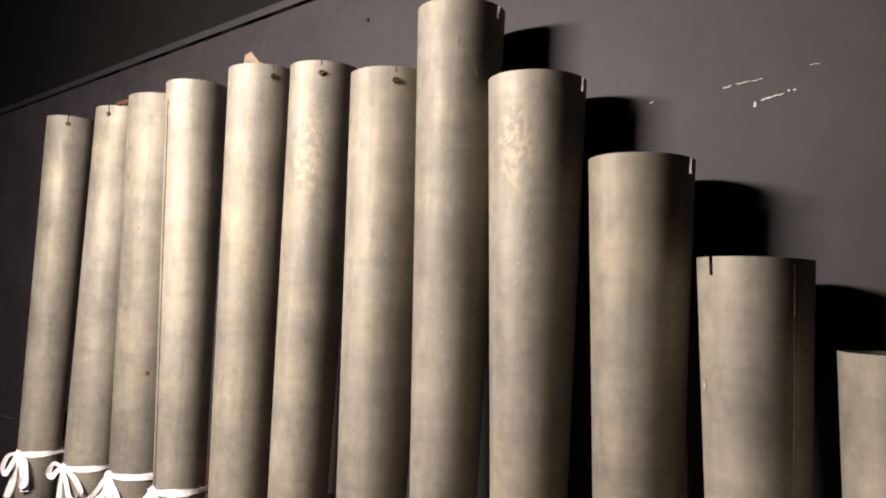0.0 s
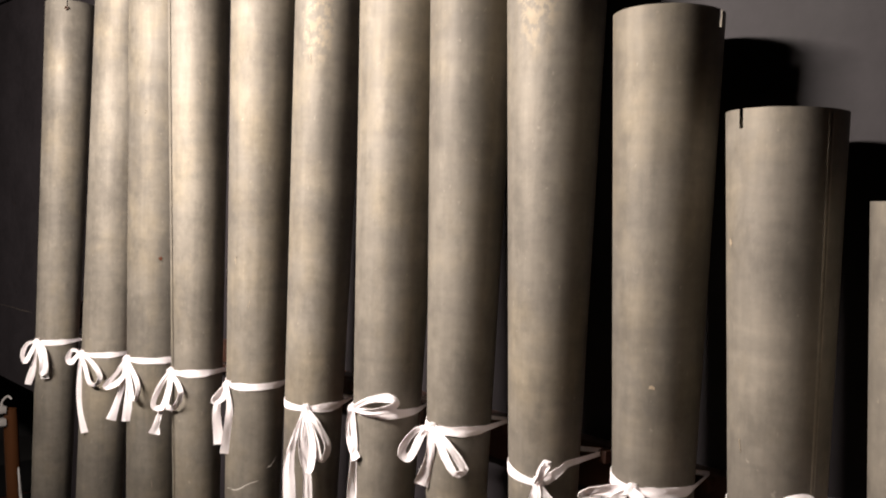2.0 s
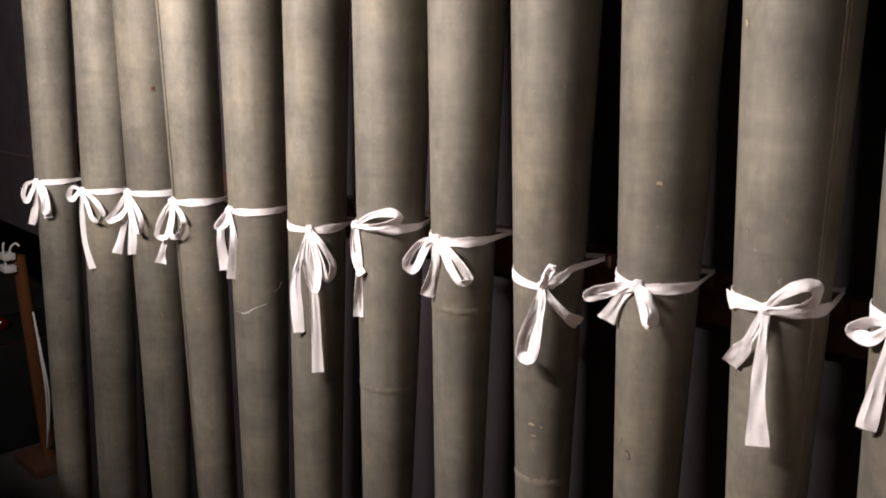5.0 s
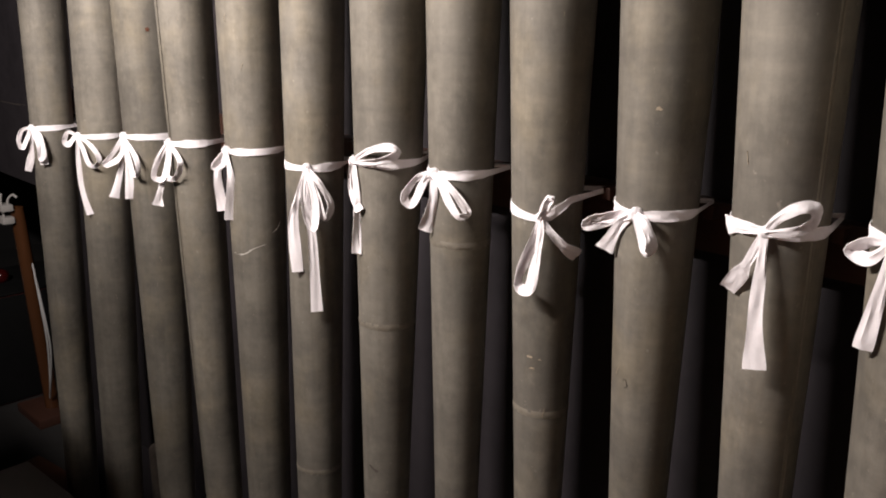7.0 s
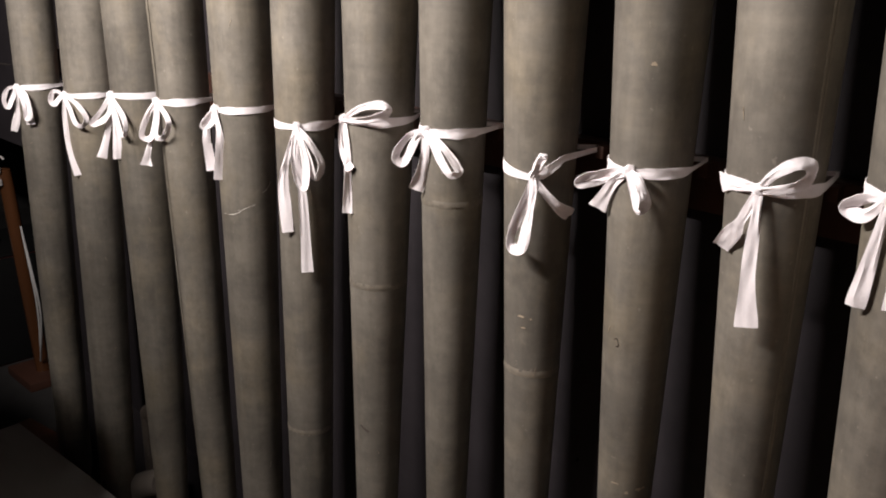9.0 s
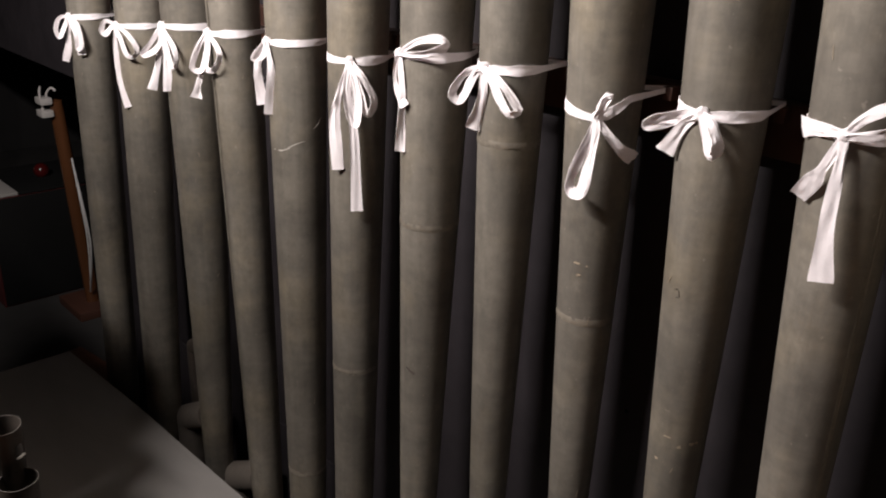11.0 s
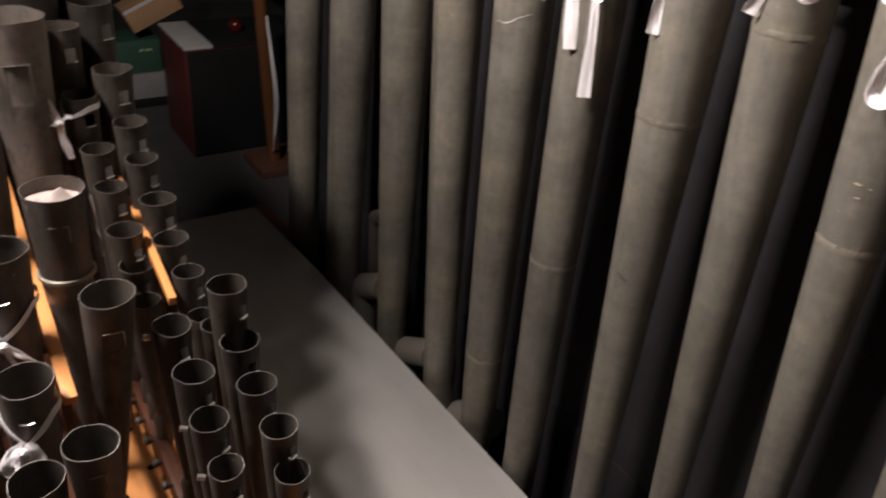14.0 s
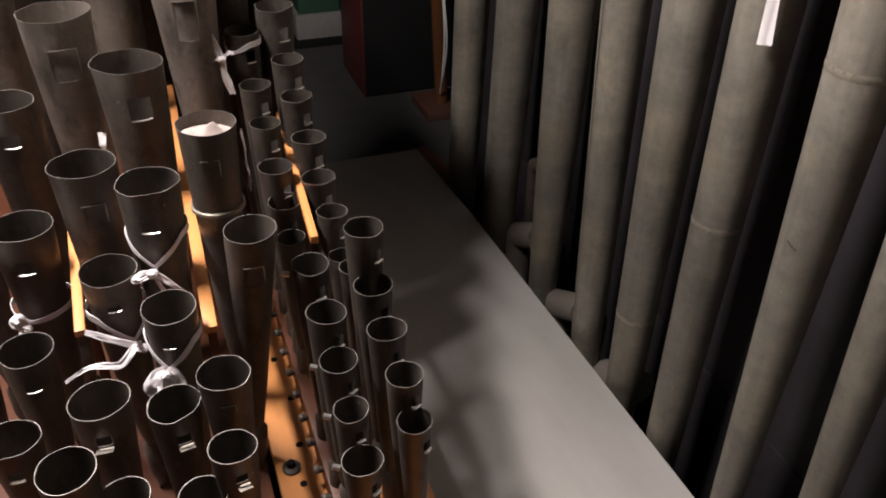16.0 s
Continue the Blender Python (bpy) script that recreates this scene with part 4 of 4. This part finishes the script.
def small_tie(cx, cy, r, knot, dip, *runs):
    """Cotton tape round a small pipe, drawn down to a knot; further runs of tape as (part name, width, points)."""
    knot = Vector(knot)
    ob = thing("ribbon_tie", knot, "white cotton tape knotted round a small reed pipe", "ribbon", "tapes on the small pipes")
    a0 = math.atan2(knot.y - cy, knot.x - cx)
    nrm = Vector((math.cos(a0), math.sin(a0), 0))
    if r:
        ln, wd = [], []
        for k in range(49):
            t = 2 * math.pi * k / 48
            near = min(t, 2 * math.pi - t)
            ln.append(Vector((cx + (r + 0.0015) * math.cos(a0 + t), cy + (r + 0.0015) * math.sin(a0 + t), knot.z + dip * min(1, near / 1.1))) - knot)
            wd.append(0.005 + 0.003 * min(1, near))
        part("band", strip(ln, Vector((0, 0, 1)), wd, 0.0007, 0.0006, cx * 50), COTTON, ob)
    bm = bmesh.new()
    bmesh.ops.create_icosphere(bm, subdivisions=3, radius=1)
    for v in bm.verts:
        q = v.co * (1 + 0.3 * noise.noise(v.co * 2 + knot * 9))
        v.co = Vector((q.x * 0.005, q.y * 0.0058, q.z * 0.0045)) + nrm * 0.002
    if r:
        part("knot", bm, COTTON, ob)
    else:
        bm.free()
    for k, (kind, width, pts) in enumerate(runs):
        p3 = smooth_line([Vector(p) - knot for p in pts])
        acr = []
        for q in range(len(p3)):
            d = (p3[min(q + 1, len(p3) - 1)] - p3[max(q - 1, 0)]).normalized()
            w = d.cross(nrm * 0.75 + Vector((0, 0, 0.65)))
            w = w.normalized() if w.length > 0.05 else Vector((-nrm.y, nrm.x, 0))
            acr.append(-w if acr and w.dot(acr[-1]) < 0 else w)
        wd = width if isinstance(width, float) else [width[0] + (width[1] - width[0]) * q / (len(p3) - 1) for q in range(len(p3))]
        part(kind, strip(p3, acr, wd, 0.0007, 0.0016, k + cx * 31), COTTON, ob)
    return ob


small_tie(-0.432, 0.901, 0.0288, (-0.394, 0.890, 0.949), 0.028,
          ("tail", (0.007, 0.005), [(-0.394, 0.890, 0.949), (-0.391, 0.899, 0.941), (-0.390, 0.908, 0.931), (-0.392, 0.916, 0.920)]),
          ("loop", 0.005, [(-0.394, 0.890, 0.949), (-0.390, 0.880, 0.953), (-0.389, 0.871, 0.948), (-0.391, 0.877, 0.944), (-0.394, 0.890, 0.947)]),
          ("tail", (0.006, 0.004), [(-0.394, 0.890, 0.949), (-0.390, 0.893, 0.940), (-0.390, 0.898, 0.925)]))
small_tie(-0.332, 0.900, 0.0245, (-0.302, 0.888, 0.896), 0.026,
          ("loop", 0.012, [(-0.301, 0.887, 0.899), (-0.299, 0.879, 0.899), (-0.298, 0.871, 0.889), (-0.298, 0.874, 0.878), (-0.300, 0.881, 0.880), (-0.301, 0.886, 0.896)]),
          ("loop", 0.011, [(-0.301, 0.887, 0.899), (-0.299, 0.894, 0.895), (-0.298, 0.898, 0.884), (-0.299, 0.892, 0.877), (-0.301, 0.887, 0.895)]),
          ("tail", 0.008, [(-0.301, 0.887, 0.902), (-0.296, 0.886, 0.888), (-0.298, 0.883, 0.868)]))
small_tie(-0.411, 0.848, 0.0280, (-0.370, 0.866, 0.879), 0.030,
          ("tail", (0.008, 0.006), [(-0.370, 0.866, 0.879), (-0.366, 0.842, 0.898), (-0.362, 0.820, 0.917)]),
          ("tail", (0.010, 0.003), [(-0.370, 0.866, 0.881), (-0.352, 0.862, 0.896), (-0.338, 0.847, 0.889), (-0.336, 0.832, 0.893), (-0.336, 0.817, 0.894), (-0.333, 0.796, 0.885)]))
small_tie(-0.490, 0.769, 0.0300, (-0.4535, 0.7535, 0.869), 0.006,
          ("loop", 0.010, [(-0.4535, 0.7535, 0.869), (-0.451, 0.749, 0.884), (-0.449, 0.743, 0.880), (-0.4535, 0.7535, 0.869)]),
          ("tail", 0.010, [(-0.4535, 0.7535, 0.869), (-0.450, 0.746, 0.860), (-0.447, 0.738, 0.846)]))
small_tie(-0.766, 1.042, 0.0222, (-0.738, 1.011, 1.028), 0.012,
          ("tail", 0.011, [(-0.738, 1.011, 1.028), (-0.737, 1.010, 1.012), (-0.737, 1.014, 0.995), (-0.737, 1.018, 0.978)]),
          ("tail", 0.005, [(-0.738, 1.011, 1.028), (-0.739, 0.998, 1.026), (-0.740, 0.992, 1.019)]),
          ("loop", 0.008, [(-0.738, 1.011, 1.028), (-0.740, 1.000, 1.045), (-0.740, 0.997, 1.066), (-0.739, 1.003, 1.050), (-0.738, 1.011, 1.030)]),
          ("tail", 0.005, [(-0.738, 1.011, 1.028), (-0.738, 1.018, 1.034), (-0.738, 1.026, 1.034)]))
small_tie(-0.503, 0.965, 0.0, (-0.500, 1.002, 1.000), 0.0,
          ("tail", 0.009, [(-0.500, 1.001, 1.038), (-0.498, 1.003, 1.020), (-0.500, 1.002, 1.000), (-0.496, 1.004, 0.985), (-0.499, 1.003, 0.966)]))
small_tie(-0.618, 0.897, 0.0, (-0.575, 0.866, 1.010), 0.0,
          ("tail", 0.009, [(-0.600, 0.858, 1.010), (-0.597, 0.856, 0.995), (-0.600, 0.858, 0.985), (-0.596, 0.858, 0.970)]))

# A bright metal ring round the pipe with the cloth.
c = Vector((-0.503, 0.967, 0.952))
part("ring", ring_shell([(c - wide["c0"].location + Vector((0, 0, d)), 0.0285 + e) for d, e in ((-0.003, -0.001), (-0.002, 0.0012), (0.002, 0.0012), (0.003, -0.001))], 40, 0), SOLDER, wide["c0"], "pale metal ring")

# ---- the far end ----
post = thing("wooden_post", (-2.62, 1.985, 0.0), "brown varnished post on a wooden foot, clamps on top", "post")
part("base", box((-0.12, -0.09, 0), (0.10, 0.09, 0.035), 0.004), RAIL, post)
part("shaft", ring_shell([(Vector((0, 0, 0.035)), 0.026), (Vector((0, -0.038, 0.79)), 0.024), (Vector((0, -0.040, 0.83)), 0.022), (Vector((0, -0.040, 0.835)), 0.001)], 24, 0, cap=True), POLE, post, "brown varnished round shaft")
for z in (0.79, 0.835):
    part("clamp", box((-0.03, -0.100, z - 0.012), (0.03, -0.060, z + 0.012), 0.004), PLASTIC, post, "pale plastic cable clamp")
part("wire", tube_along(smooth_line([(0.0, -0.085, 0.80), (0.0, -0.09, 0.86), (0.0, -0.085, 0.885)]), 0.004, 8), PLASTIC, post, "short grey wire end")
part("wire", tube_along(smooth_line([(0.01, -0.07, 0.82), (0.01, -0.07, 0.86), (0.02, -0.055, 0.88), (0.03, -0.045, 0.87)]), 0.004, 8), PLASTIC, post, "short grey wire end")
for k, (dx, sag) in enumerate(((0.06, 0.0), (0.085, 0.05))):
    part("cable", tube_along(smooth_line([(0.03, -0.02, 0.62), (dx + 0.02, -0.03, 0.52 - sag), (dx + 0.05, -0.03, 0.34), (dx + 0.03, -0.03, 0.18 + sag), (0.04, -0.02, 0.09)]), 0.0034, 8), GREYWIRE, post, "pale hanging cable")
single("timber_offcut", box((-0.13, -0.11, 0), (0.14, 0.11, 0.05), 0.003, None, Matrix.Translation((-2.10, 1.70, 0.0)) @ pose(0, 0, 0, 0, 0, 8)), BROWN, "dark brown timber offcut lying on the floor", "timber")

cab = thing("red_cabinet", (-3.0, 2.0, 0.0), "dark red cabinet with a pale grey top", "cabinet")
part("body", box((-0.195, -0.28, 0), (0.172, 0.25, 0.445), 0.004), RED, cab)
part("top", box((-0.20, -0.285, 0.445), (0.175, -0.17, 0.457), 0.003), PALE, cab, "pale grey front strip of the top")
part("lid", box((-0.198, -0.168, 0.4455), (0.178, 0.252, 0.453), 0.002), BLACK, cab, "black lid")
part("side", box((0.172, -0.275, 0.01), (0.180, 0.25, 0.44), 0.002), BLACK, cab, "black side panel")

carton = thing("cardboard_box", (-3.5, 1.76, 0.40), "brown cardboard box tipped on its corner on other cartons", "box")
tilt = pose(0, 0, 0.035, 24, 0, 0)
part("side", box((-0.12, -0.115, -0.055), (0.02, 0.130, 0.055), 0.003, None, tilt), CARD, carton)
part("flap", box((-0.12, -0.118, 0.057), (0.028, 0.135, 0.061), 0.001, None, tilt @ pose(0, 0, 0, 0, -5, 0)), CARD, carton, "raised flap")
part("packing_tape", box((0.0205, -0.115, 0.035), (0.0215, 0.130, 0.05), 0, None, tilt), PLASTIC, carton, "shiny packing tape")
gr = thing("green_carton", (-3.55, 1.69, 0.15), "dark green printed carton resting on a white one", "box")
part("body", box((-0.15, -0.10, 0.0), (0.05, 0.095, 0.15), 0.003), GREEN, gr)
for k, (y, w) in enumerate(((0.005, 0.018), (0.028, 0.014), (0.046, 0.012))):
    part("print", box((0.0505, y, 0.100), (0.0515, y + w * 0.7, 0.112), 0, None), PRINT, gr, "pale green printed mark")
single("white_carton", box((-3.72, 1.57, 0.035), (-3.48, 1.80, 0.15), 0.004), DIMCARD, "plain white carton under the green one", "box")
single("dark_plinth", box((-3.75, 1.55, 0.0), (-3.46, 1.82, 0.035), 0.003), BLACK, "low black plinth under the cartons", "plinth")
bm = bmesh.new()
bmesh.ops.create_uvsphere(bm, u_segments=20, v_segments=12, radius=0.03)
bmesh.ops.translate(bm, vec=(-3.0, 1.98, 0.475), verts=bm.verts)
single("red_ball", bm, REDGLOSS, "glossy red ball lying on the cabinet top", "ball")

# A red hose hangs against the wall over the cartons.
single("red_hose", tube_along(smooth_line([(-3.76, 1.857, 1.30), (-3.75, 1.854, 0.95), (-3.75, 1.842, 0.76), (-3.74, 1.854, 0.68), (-3.75, 1.857, 0.61), (-3.75, 1.867, 0.52), (-3.76, 1.877, 0.46)]), 0.007, 12), HOSE, "glossy dark red hose hanging over the cartons", "hose")
